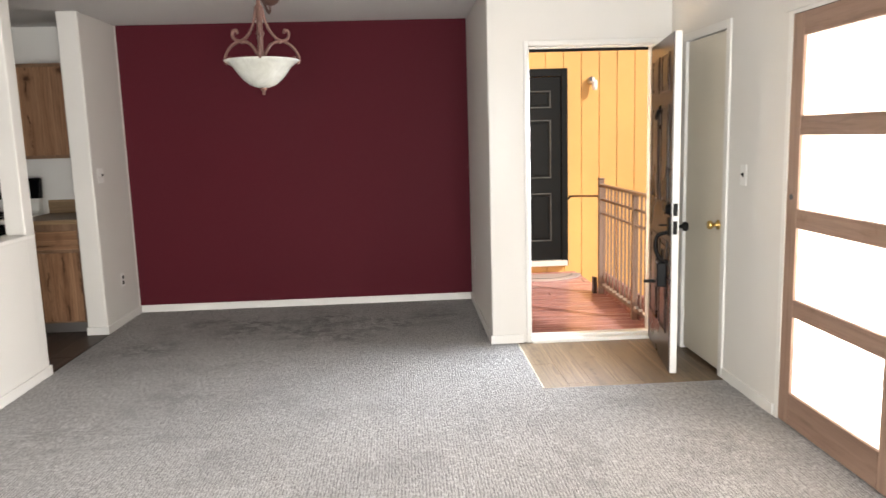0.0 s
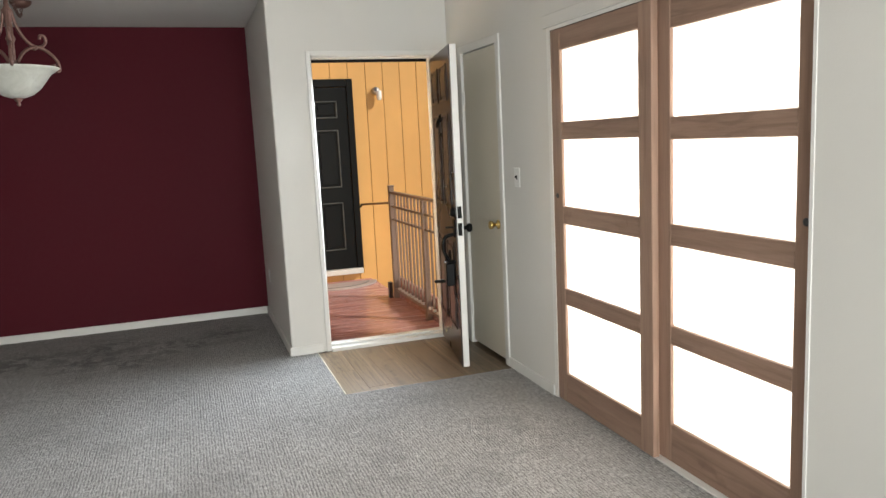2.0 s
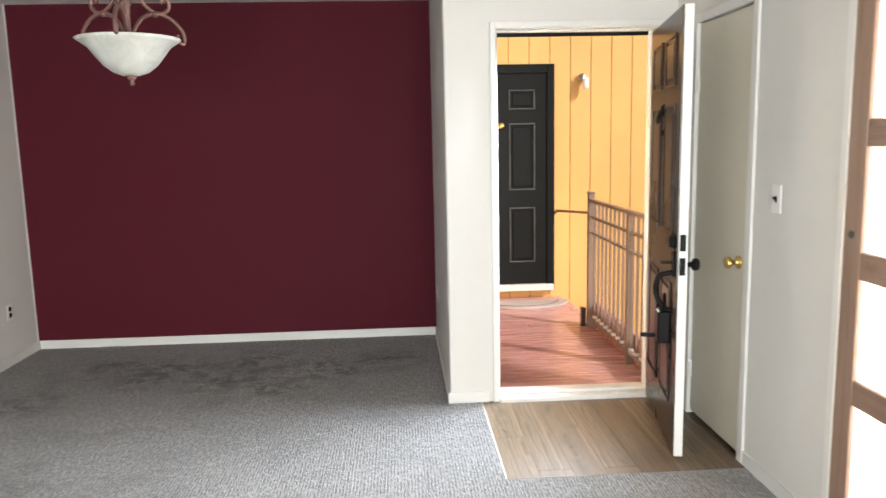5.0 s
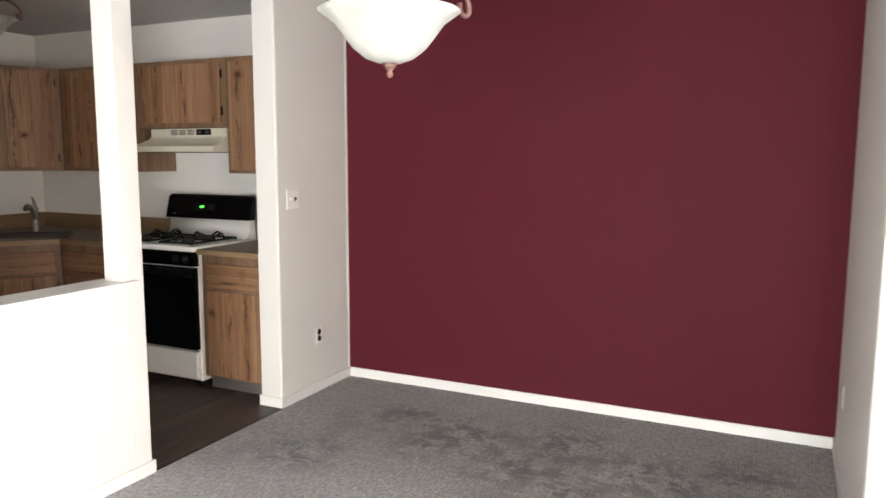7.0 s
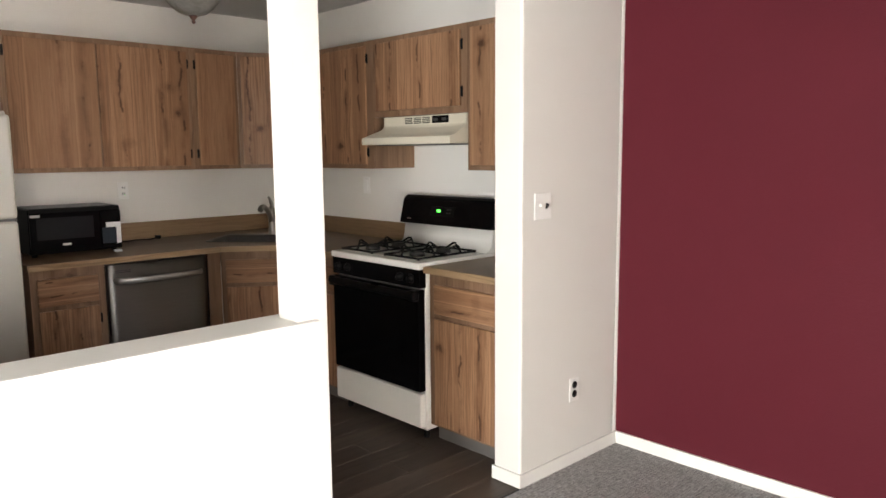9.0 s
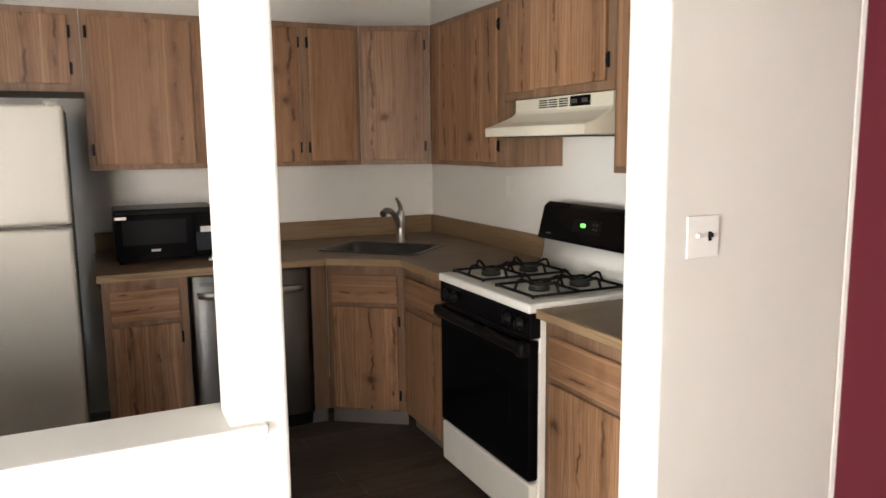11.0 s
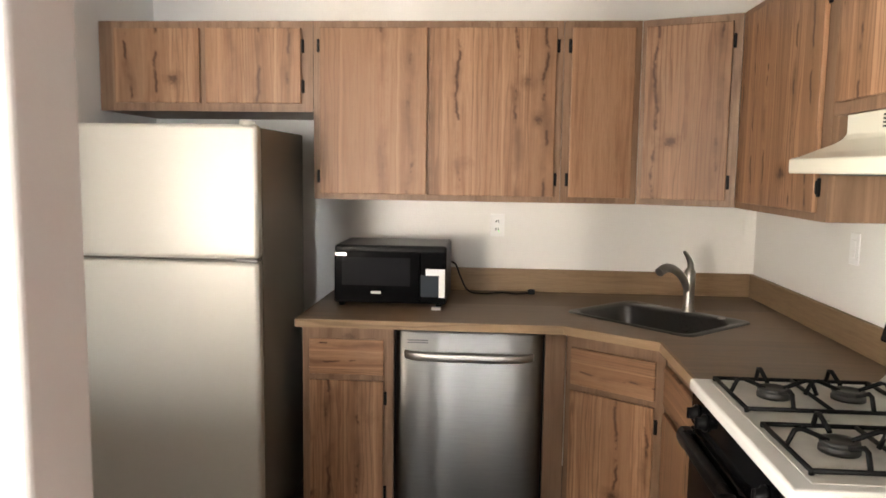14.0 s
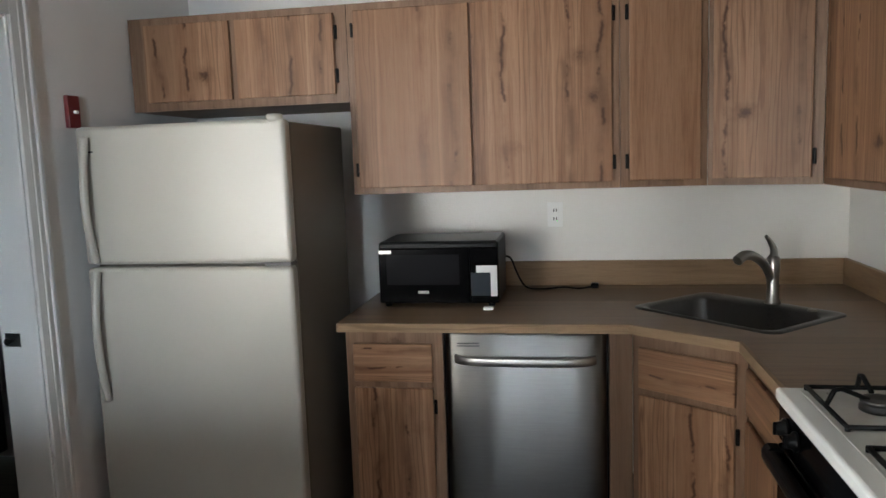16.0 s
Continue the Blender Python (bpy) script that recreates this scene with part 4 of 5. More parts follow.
cabinet("wall_cabinet", (-4.714, 5.055, UB), 90, 1.075, UT - UB, 0.54, [(0.03, 0.498, 0.026, 0.737, "l", "door"), (0.507, 1.047, 0.026, 0.737, "r", "door")], "wide two-door knotty wood wall cabinet above the worktop", UP)
cabinet("wall_cabinet", (-4.714, 6.132, UB), 90, 0.322, UT - UB, 0.54, [(0.033, 0.296, 0.026, 0.737, "l", "door")], "narrow knotty wood wall cabinet beside the corner unit", UP)
DL = math.hypot(0.154, 0.362)
DT = math.degrees(math.atan2(0.362, 0.154))
cabinet("wall_cabinet", (-4.713, 6.456, UB), DT, DL, UT - UB, 0.3, [(0.02, DL - 0.035, 0.026, 0.737, "r", "door")], "angled knotty wood corner wall cabinet above the sink", UP, outline=[(0.002, 0.02), (DL - 0.002, 0.02), (DL - 0.10, 0.28), (0.18, 0.33)])
cabinet("wall_cabinet", (-4.557, 6.82, UB), 0, 0.832, UT - UB, 0.328, [(0.055, 0.775, 0.026, 0.737, "r", "door")], "knotty wood wall cabinet next to the range hood", UP)
cabinet("wall_cabinet", (-3.723, 6.82, 1.712), 0, 0.80, UT - 1.712, 0.328, [(0.04, 0.755, 0.035, 0.43, "r", "door")], "low knotty wood wall cabinet above the range hood", UP)
cabinet("wall_cabinet", (-2.921, 6.82, UB), 0, 0.555, UT - UB, 0.328, [(0.03, 0.52, 0.026, 0.737, "", "door")], "knotty wood wall cabinet beside the partition", UP)

CT, WT = 0.900, 0.926   # underside and top of the worktop
cabinet("base_cabinet", (-4.475, 5.062, -0.014), 90, 0.386, CT + 0.013, 0.78, [(0.032, 0.345, 0.70, 0.851, "", "drawer"), (0.032, 0.345, 0.115, 0.675, "r", "door")], "knotty wood base cabinet with one drawer beside the dishwasher", BASE, toe=0.10)
cabinet("base_cabinet", (-4.475, 6.072, -0.014), 90, 0.084, CT + 0.013, 0.6, [], "narrow wood filler beside the dishwasher", BASE, toe=0.10)
BL = math.hypot(0.245, 0.345)
BT = math.degrees(math.atan2(0.345, 0.245))
cabinet("base_cabinet", (-4.474, 6.158, -0.014), BT, BL, CT + 0.013, 0.3, [(0.03, BL - 0.035, 0.70, 0.851, "", "drawer"), (0.03, BL - 0.035, 0.115, 0.675, "r", "door")], "angled knotty wood sink base cabinet with one drawer front", BASE, toe=0.10, outline=[(0.002, 0.02), (BL - 0.002, 0.02), (BL - 0.10, 0.22), (0.12, 0.22)])
cabinet("base_cabinet", (-4.228, 6.506, -0.014), 0, 0.557, CT + 0.013, 0.6, [(0.035, 0.537, 0.70, 0.851, "", "drawer"), (0.035, 0.537, 0.115, 0.675, "l", "door")], "knotty wood base cabinet between sink corner and range", BASE, toe=0.10)
cabinet("base_cabinet", (-2.893, 6.508, -0.014), 0, 0.531, CT + 0.013, 0.63, [(0.045, 0.49, 0.70, 0.851, "", "drawer"), (0.045, 0.49, 0.115, 0.675, "", "door")], "knotty wood base cabinet with a drawer beside the partition", BASE, toe=0.10)


# ---- worktops ----
SINK_AT, SINK_TURN = Vector((-4.66, 6.553, 0)), 43
def rounded(w, d, r, n=6):
    out = []
    for cx, cy, a0 in ((w / 2 - r, d / 2 - r, 0), (-w / 2 + r, d / 2 - r, 90), (-w / 2 + r, -d / 2 + r, 180), (w / 2 - r, -d / 2 + r, 270)):
        out += [(cx + r * math.cos(radians(a0 + 90 * k / n)), cy + r * math.sin(radians(a0 + 90 * k / n))) for k in range(n + 1)]
    return out


def sink_place(p, z):
    c, s_ = math.cos(radians(SINK_TURN)), math.sin(radians(SINK_TURN))
    return (SINK_AT.x + c * p[0] - s_ * p[1], SINK_AT.y + s_ * p[0] + c * p[1], z)


def holed_top(outline, hole, z0, z1):
    """A board with one hole through it."""
    bm = bmesh.new()
    loops = []
    for ring_ in (outline, hole):
        vs = [bm.verts.new((x, y, z1)) for x, y in ring_]
        loops += [bm.edges.new((vs[i], vs[(i + 1) % len(vs)])) for i in range(len(vs))]
    faces = [f for f in bmesh.ops.triangle_fill(bm, edges=loops, use_beauty=True, use_dissolve=False)["geom"] if isinstance(f, bmesh.types.BMFace)]
    ext = bmesh.ops.extrude_face_region(bm, geom=faces)
    bmesh.ops.translate(bm, verts=[v for v in ext["geom"] if isinstance(v, bmesh.types.BMVert)], vec=(0, 0, z0 - z1))
    bmesh.ops.recalc_face_normals(bm, faces=bm.faces)
    return bm


top = thing("worktop", (-4.8, 6.2, CT), "brown wood-look laminate worktop round the sink corner", "worktop")
hole = [sink_place(p, 0)[:2] for p in rounded(0.58, 0.40, 0.05)]
part("surface", holed_top([(KX, 5.05), (-4.432, 5.05), (-4.432, 6.142), (-4.192, 6.478), (-3.668, 6.478), (-3.668, KY), (KX, KY)], hole, CT, WT), COUNTER, top)
for line in ([(-4.432, 5.05), (-4.42, 5.05), (-4.42, 6.138), (-4.432, 6.142)], [(-4.432, 6.142), (-4.42, 6.138), (-4.186, 6.466), (-4.192, 6.478)], [(-4.192, 6.478), (-4.186, 6.466), (-3.668, 6.466), (-3.668, 6.478)]):
    part("front_edge", slab(line, CT - 0.008, WT - 0.001), COUNTER_EDGE, top, "light wood edge strip")
part("end_edge", boxes((KX, -4.42, 5.044, 5.05, CT - 0.008, WT - 0.001)), COUNTER_EDGE, top)
part("backsplash", boxes((KX, KX + 0.02, 5.05, KY - 0.021, WT, 1.042), bevel=0.003), COUNTER_EDGE, top, "brown wood upstand")
part("backsplash", boxes((KX, -3.668, KY - 0.02, KY, WT, 1.042), bevel=0.003), COUNTER_EDGE, top, "brown wood upstand")
top2 = thing("worktop", (-2.61, 6.85, CT), "short brown laminate worktop beside the range", "worktop")
part("surface", boxes((-2.895, -2.362, 6.482, KY, CT, WT)), COUNTER, top2)
part("front_edge", boxes((-2.895, -2.362, 6.47, 6.482, CT - 0.008, WT - 0.001), bevel=0.002), COUNTER_EDGE, top2, "light wood edge strip")
part("end_edge", boxes((-2.901, -2.895, 6.47, KY, CT - 0.008, WT - 0.001)), COUNTER_EDGE, top2)
part("backsplash", boxes((-2.895, -2.362, KY - 0.02, KY, WT, 1.042), bevel=0.003), COUNTER_EDGE, top2)


# ---- sink and faucet ----
def loft(rings, close_last=True):
    bm = bmesh.new()
    vs = [[bm.verts.new(p) for p in r] for r in rings]
    n = len(vs[0])
    for a, b in zip(vs, vs[1:]):
        for i in range(n):
            bm.faces.new((a[i], a[(i + 1) % n], b[(i + 1) % n], b[i])).smooth = True
    if close_last:
        bm.faces.new(vs[-1])
    bmesh.ops.recalc_face_normals(bm, faces=bm.faces)
    return bm


sink = thing("sink", (SINK_AT.x, SINK_AT.y, WT), "single stainless steel sink set into the corner worktop", "sink")
rings = []
for w, d, r, z, dy in ((0.63, 0.475, 0.05, 0.9145, 0), (0.625, 0.47, 0.05, 0.919, 0), (0.60, 0.44, 0.05, 0.920, 0), (0.555, 0.345, 0.05, 0.917, -0.035), (0.545, 0.335, 0.05, 0.908, -0.035), (0.525, 0.315, 0.055, 0.80, -0.035), (0.50, 0.28, 0.06, 0.765, -0.035), (0.10, 0.10, 0.05, 0.758, -0.03)):
    rings.append([sink_place((p[0], p[1] + dy), z + WT - 0.914) for p in rounded(w, d, r)])
part("bowl", loft(rings), SINK, sink)
dx, dy_, _ = sink_place((0, -0.03), 0)
part("drain", turned([(0.0, 0.757), (0.03, 0.757), (0.042, 0.761), (0.044, 0.758), (0.044, 0.75)], (dx, dy_, WT - 0.914), 24), CHROME, sink)
cx, cy, _ = sink_place((0.2, 0.175), 0)
part("hole_cover", turned([(0.0, 0.928), (0.014, 0.927), (0.017, 0.92)], (cx, cy, WT - 0.914), 16), CHROME, sink)

fx, fy, _ = sink_place((0.02, 0.205), 0)
faucet = thing("faucet", (fx, fy, 0.932), "brushed nickel single-lever kitchen faucet behind the sink", "faucet")
part("body", turned([(0.03, 0.919), (0.03, 0.928), (0.024, 0.936), (0.023, 1.02), (0.026, 1.07), (0.024, 1.10), (0.012, 1.115), (0.0, 1.118)], (fx, fy, WT - 0.914), 24), CHROME, faucet)
out = Vector((0.62, -0.785, 0))
F = Vector((fx, fy, WT - 0.914))
sp = curve([F + Vector((0, 0, 1.0)), F + out * 0.05 + Vector((0, 0, 1.075)), F + out * 0.11 + Vector((0, 0, 1.115)), F + out * 0.165 + Vector((0, 0, 1.125)), F + out * 0.205 + Vector((0, 0, 1.108))], 6)
part("spout", tube(sp, 0.017, 14, taper=[0.9 + 0.3 * i / len(sp) for i in range(len(sp))]), CHROME, faucet)
lv = curve([F + Vector((0, 0, 1.09)), F + Vector((0.005, 0.0, 1.13)), F + out * 0.02 + Vector((0, 0, 1.165)), F + out * 0.045 + Vector((0, 0, 1.188))], 6)
part("lever", tube(lv, 0.013, 12, taper=[1.3 - 0.8 * i / len(lv) for i in range(len(lv))]), CHROME, faucet)


# ---- range ----
def cooker(x0, x1, y0, y1):
    ob = thing("kitchen_range", ((x0 + x1) / 2, (y0 + y1) / 2, -0.014), "white gas range with a black oven door and four burners", "range")
    ob.matrix_basis = pose((x0 + x1) / 2, (y0 + y1) / 2, 0.004)   # levelled up on its feet
    part("body", boxes((x0, x1, y0 + 0.045, y1, 0.03, 0.89), bevel=0.004), ENAMEL, ob)
    part("cooktop", boxes((x0 - 0.004, x1 + 0.004, y0 - 0.005, y1 - 0.05, 0.89, 0.926), bevel=0.009, seg=3), ENAMEL, ob)
    part("burner_tray", boxes((x0 + 0.03, x1 - 0.03, y0 + 0.045, y1 - 0.12, 0.924, 0.9275), bevel=0.001), TRAY, ob, "blotchy greyish burner tray, glare put into its colour")
    part("control_panel", slab([(x0, y0 + 0.005), (x1, y0 + 0.005), (x1, y0 + 0.05), (x0, y0 + 0.05)], 0.795, 0.889, 0.003), GLOSS_BLACK, ob, "black control panel")
    for x in (x0 + 0.065, x0 + 0.15, x1 - 0.15, x1 - 0.065):
        k = part("knob", turned([(0.024, 0.006), (0.024, -0.003), (0.018, -0.007), (0.016, -0.018), (0.0, -0.02)], (x, y0, 0.842), 20, "Y"), BLACK_PLASTIC, ob)
        part("grip", boxes((x - 0.004, x + 0.004, y0 - 0.026, y0 - 0.016, 0.826, 0.858), bevel=0.002), BLACK_PLASTIC, k)
    d = part("oven_door", boxes((x0 + 0.004, x1 - 0.004, y0 + 0.002, y0 + 0.045, 0.245, 0.785), bevel=0.006, seg=2), GLOSS_BLACK, ob, "black glass oven door")
    part("window", boxes((x0 + 0.14, x1 - 0.14, y0 - 0.0005, y0 + 0.003, 0.36, 0.62), bevel=0.001), GLOSS_BLACK, d)
    hb = boxes((x0 + 0.002, x1 - 0.002, y0 - 0.040, y0 - 0.004, 0.736, 0.780), bevel=0.016, seg=4)
    for x in (x0 + 0.03, x1 - 0.03):
        box(hb, x - 0.026, x + 0.026, y0 - 0.034, y0 + 0.006, 0.728, 0.784, bevel=0.008)
    part("handle", hb, BLACK_PLASTIC, d)
    part("drawer", boxes((x0 + 0.004, x1 - 0.004, y0 + 0.006, y0 + 0.045, 0.05, 0.232), bevel=0.008, seg=2), ENAMEL, ob, "white storage drawer")
    for x in (x0 + 0.04, x1 - 0.04):
        for y in (y0 + 0.08, y1 - 0.06):
            part("foot", turned([(0.018, -0.024), (0.018, 0.0), (0.01, 0.03)], (x, y, 0), 12), BLACK_PLASTIC, ob)
    # backguard, coved into the cooktop
    bg = bmesh.new()
    prof = [(y1 - 0.15, 0.905), (y1 - 0.125, 0.9275), (y1 - 0.098, 0.936), (y1 - 0.08, 0.957), (y1 - 0.072, 0.99), (y1 - 0.062, 1.06), (y1 - 0.02, 1.06), (y1, 0.9)]
    lo = [bg.verts.new((x0 + 0.004, y, z)) for y, z in prof]
    hi = [bg.verts.new((x1 - 0.004, y, z)) for y, z in prof]
    bg.faces.new(lo)
    bg.faces.new(hi[::-1])
    for i in range(len(prof)):
        k = (i + 1) % len(prof)
        bg.faces.new((lo[i], hi[i], hi[k], lo[k])).smooth = i < 5
    bmesh.ops.recalc_face_normals(bg, faces=bg.faces)
    part("backguard", bg, ENAMEL, ob)
    pn = bmesh.new()
    prof = [(y1 - 0.10, 1.052), (y1 - 0.062, 1.205), (y1 - 0.03, 1.226), (y1 - 0.004, 1.21), (y1 - 0.02, 1.05)]
    lo = [pn.verts.new((x0 - 0.012, y, z)) for y, z in prof]
    hi = [pn.verts.new((x1 + 0.012, y, z)) for y, z in prof]
    pn.faces.new(lo)
    pn.faces.new(hi[::-1])
    for i in range(5):
        pn.faces.new((lo[i], hi[i], hi[(i + 1) % 5], lo[(i + 1) % 5]))
    bmesh.ops.recalc_face_normals(pn, faces=pn.faces)
    bmesh.ops.bevel(pn, geom=list(pn.edges), offset=0.008, segments=2, affect="EDGES", profile=0.5)
    panel = part("display_panel", pn, GLOSS_BLACK, ob, "black clock panel")
    slope = (0.038 / 0.153)

    def on_panel(x, z, w, h, proud=0.002):
        yy = lambda q: y1 - 0.10 + (q - 1.052) * slope - proud
        b = bmesh.new()
        q = [b.verts.new((a, yy(c) + e, c)) for e in (0, 0.0015) for a, c in ((x - w / 2, z - h / 2), (x + w / 2, z - h / 2), (x + w / 2, z + h / 2), (x - w / 2, z + h / 2))]
        for f in ((0, 1, 2, 3), (7, 6, 5, 4), (0, 4, 5, 1), (1, 5, 6, 2), (2, 6, 7, 3), (3, 7, 4, 0)):
            b.faces.new([q[i] for i in f])
        bmesh.ops.recalc_face_normals(b, faces=b.faces)
        return b
    mid = (x0 + x1) / 2 - 0.02
    part("clock_window", on_panel(mid, 1.135, 0.20, 0.055), BLACK_PLASTIC, panel)
    for i, x in enumerate((-0.014, 0.0, 0.014)):
        part("digit", on_panel(mid + x * 0.8 - 0.03, 1.138, 0.006, 0.014, 0.0035), GREEN, panel, "glowing green digit")
    for i in range(4):
        part("button", on_panel(mid + 0.045 + 0.022 * (i % 2), 1.148 - 0.02 * (i // 2), 0.014, 0.009, 0.0035), DARK_GREY, panel)
    part("badge", on_panel(x0 + 0.075, 1.082, 0.035, 0.006), CHROME, panel)
    # burners and grates
    for gx0, gx1 in ((x0 + 0.025, x0 + 0.30), (x1 - 0.345, x1 - 0.07)):
        gy0, gy1 = y0 + 0.06, y0 + 0.485
        mx = (gx0 + gx1) / 2
        for cyy in (gy0 + 0.115, gy1 - 0.115):
            part("burner", turned([(0.043, 0.927), (0.043, 0.938), (0.040, 0.941), (0.040, 0.946), (0.042, 0.947), (0.041, 0.953), (0.030, 0.954), (0.028, 0.951), (0.0, 0.951)], (mx, cyy, 0), 24), BURNER, ob, "dark grey burner cap")
        g = bmesh.new()
        zf, r = 0.936, 0.0058
        my = (gy0 + gy1) / 2
        for a, c in (((gx0, gy0), (gx1, gy0)), ((gx0, gy1), (gx1, gy1)), ((gx0, gy0), (gx0, gy1)), ((gx1, gy0), (gx1, gy1)), ((gx0, my), (gx1, my))):
            tube([(*a, zf), (*c, zf)], r, 8, g)
        for cyy in (gy0 + 0.115, gy1 - 0.115):
            for a in ((gx0, cyy), (gx1, cyy), (mx, cyy - 0.113), (mx, cyy + 0.113)):
                dv = Vector((mx - a[0], cyy - a[1], 0)).normalized()
                p0 = Vector((a[0], a[1], zf))
                tube([p0, p0 + Vector((0, 0, 0.036)) + dv * 0.016, p0 + Vector((0, 0, 0.039)) + dv * 0.032, p0 + Vector((0, 0, 0.016)) + dv * 0.088], r, 8, g)
        for a in ((gx0, gy0), (gx1, gy0), (gx0, gy1), (gx1, gy1)):
            tube([(*a, 0.927), (*a, zf + 0.004)], r, 8, g)
        part("grate", g, IRON, ob, "black iron pan grate")
    return ob


cooker(-3.664, -2.907, 6.445, 7.07)

# ---- range hood ----
hood = thing("range_hood", (-3.30, 7.0, 1.545), "cream enamel range hood under the wall cabinet", "range hood")
hx0, hx1 = -3.672, -2.925
bm = bmesh.new()
prof = [(6.685, 1.547), (6.685, 1.587), (6.74, 1.605), (6.80, 1.64), (6.812, 1.655), (6.812, 1.708), (7.146, 1.708), (7.146, 1.547)]
lo = [bm.verts.new((hx0 + (0.055 if z > 1.6 else 0.0), y, z)) for y, z in prof]
hi = [bm.verts.new((hx1, y, z)) for y, z in prof]
bm.faces.new(lo)
bm.faces.new(hi[::-1])
for i in range(8):
    bm.faces.new((lo[i], hi[i], hi[(i + 1) % 8], lo[(i + 1) % 8]))
bmesh.ops.recalc_face_normals(bm, faces=bm.faces)
bmesh.ops.bevel(bm, geom=list(bm.edges), offset=0.004, segments=2, affect="EDGES", profile=0.5)
part("shell", bm, HOOD, hood)
for k in range(3):
    for j in range(4):
        x = -3.42 + 0.075 * k
        part("vent_slot", boxes((x, x + 0.06, 6.809, 6.8135, 1.664 + 0.0095 * j, 1.669 + 0.0095 * j)), IRON, hood)
sw = part("switch_panel", boxes((-3.19, -3.06, 6.808, 6.814, 1.662, 1.702)), GLOSS_BLACK, hood, "black switch panel")
for x in (-3.16, -3.09):
    part("rocker", boxes((x - 0.018, x + 0.018, 6.803, 6.809, 1.674, 1.69), bevel=0.002), DARK_GREY, sw)
part("under_filter", boxes((hx0 + 0.06, hx1 - 0.06, 6.75, 7.10, 1.543, 1.547)), DARK_GREY, hood, "dark metal filter")

# ---- dishwasher ----
dw = thing("dishwasher", (-4.75, 5.76, -0.014), "stainless steel dishwasher with a curved bar handle", "dishwasher")
part("tub", boxes((-5.05, -4.50, 5.458, 6.062, 0.01, 0.868)), BLACK_PLASTIC, dw)
bm = bmesh.new()
n = 24
rows_ = []
for z in (0.085, 0.093, 0.872, 0.88):
    row = []
    for i in range(n + 1):
        # flat middle with slanting flanks that narrow towards the top
        u = i / n
        flank = 0.085 - 0.05 * max(0.0, (z - 0.5) / 0.37) ** 3
        bow = 0.009 * min(1.0, u / flank, (1 - u) / flank)
        inset = 0.005 if z in (0.085, 0.88) else 0.0
        row.append(bm.verts.new((-4.479 + bow - inset, 5.4575 + u * 0.605, z)))
    rows_.append(row)
for a, b in zip(rows_, rows_[1:]):
    for i in range(n):
        bm.faces.new((a[i], a[i + 1], b[i + 1], b[i])).smooth = True
edge = [e for e in bm.edges if e.is_boundary]
ext = bmesh.ops.extrude_edge_only(bm, edges=edge)
for v in ext["geom"]:
    if isinstance(v, bmesh.types.BMVert):
        v.co.x = -4.52
bmesh.ops.recalc_face_normals(bm, faces=bm.faces)
door = part("door", bm, STEEL, dw, "brushed steel door")
hb = bmesh.new()
ring_prev = None
for i in range(21):
    # flat bar, arched forward in plan
    u = i / 20
    y, x = 5.496 + 0.528 * u, -4.462 + 0.052 * (1 - (2 * u - 1) ** 4) ** 0.6
    ring = [hb.verts.new((x + dx, y, 0.783 + dz)) for dx, dz in ((-0.006, -0.0165), (0.002, -0.0165), (0.006, -0.012), (0.0065, 0.012), (0.002, 0.0165), (-0.006, 0.0165))]
    if ring_prev:
        for k in range(6):
            hb.faces.new((ring_prev[k], ring[k], ring[(k + 1) % 6], ring_prev[(k + 1) % 6])).smooth = True
    else:
        hb.faces.new(ring)
    ring_prev = ring
hb.faces.new(ring_prev[::-1])
bmesh.ops.recalc_face_normals(hb, faces=hb.faces)
for y in (5.50, 6.02):
    box(hb, -4.475, -4.458, y - 0.008, y + 0.008, 0.77, 0.796, bevel=0.003)
part("handle", hb, BAR_STEEL, door, "curved steel bar handle")
part("vent_slot", boxes((-4.4785, -4.467, 5.505, 5.59, 0.838, 0.842), (-4.4785, -4.467, 5.505, 5.59, 0.828, 0.832)), DARK_GREY, door)
part("toe_panel", boxes((-4.535, -4.52, 5.46, 6.06, 0.0, 0.08)), BLACK_PLASTIC, dw, "black toe panel")
for y in (5.4505, 6.0635):
    part("gasket", boxes((-4.51, -4.482, y, y + 0.006, 0.08, 0.872)), BLACK_PLASTIC, dw)

# ---- microwave with its cord ----
mw = thing("microwave", (-4.88, 5.39, 0.914), "black microwave oven on the worktop with a loose cord", "microwave")
mw.matrix_basis = pose(-4.88, 5.39, WT)
part("case", boxes((-5.07, -4.728, 5.142, 5.645, 0.93, 1.188), bevel=0.008, seg=2), BLACK_PLASTIC, mw)
part("top_plate", boxes((-5.065, -4.735, 5.15, 5.637, 1.187, 1.191), bevel=0.001), BLACK_PLASTIC, mw)
md = part("door", boxes((-4.729, -4.712, 5.144, 5.525, 0.935, 1.165), bevel=0.005, seg=2), GLOSS_BLACK, mw)
part("window", boxes((-4.7125, -4.7105, 5.178, 5.485, 1.012, 1.138)), MW_GLASS, md, "dark grey glass window")
part("badge", boxes((-4.7125, -4.7108, 5.31, 5.355, 0.975, 0.987)), PLATE, md)
part("trim_strip", boxes((-4.7125, -4.7105, 5.148, 5.20, 1.143, 1.157)), BAR_STEEL, md)
cp = part("control_panel", boxes((-4.729, -4.713, 5.528, 5.643, 0.935, 1.165), bevel=0.004), GLOSS_BLACK, mw)
part("energy_note", boxes((-4.7128, -4.711, 5.555, 5.640, 1.062, 1.091)), PAPER, cp, "white paper sticker")
part("energy_note", boxes((-4.7128, -4.711, 5.613, 5.640, 0.964, 1.062)), PAPER, cp, "white paper sticker")
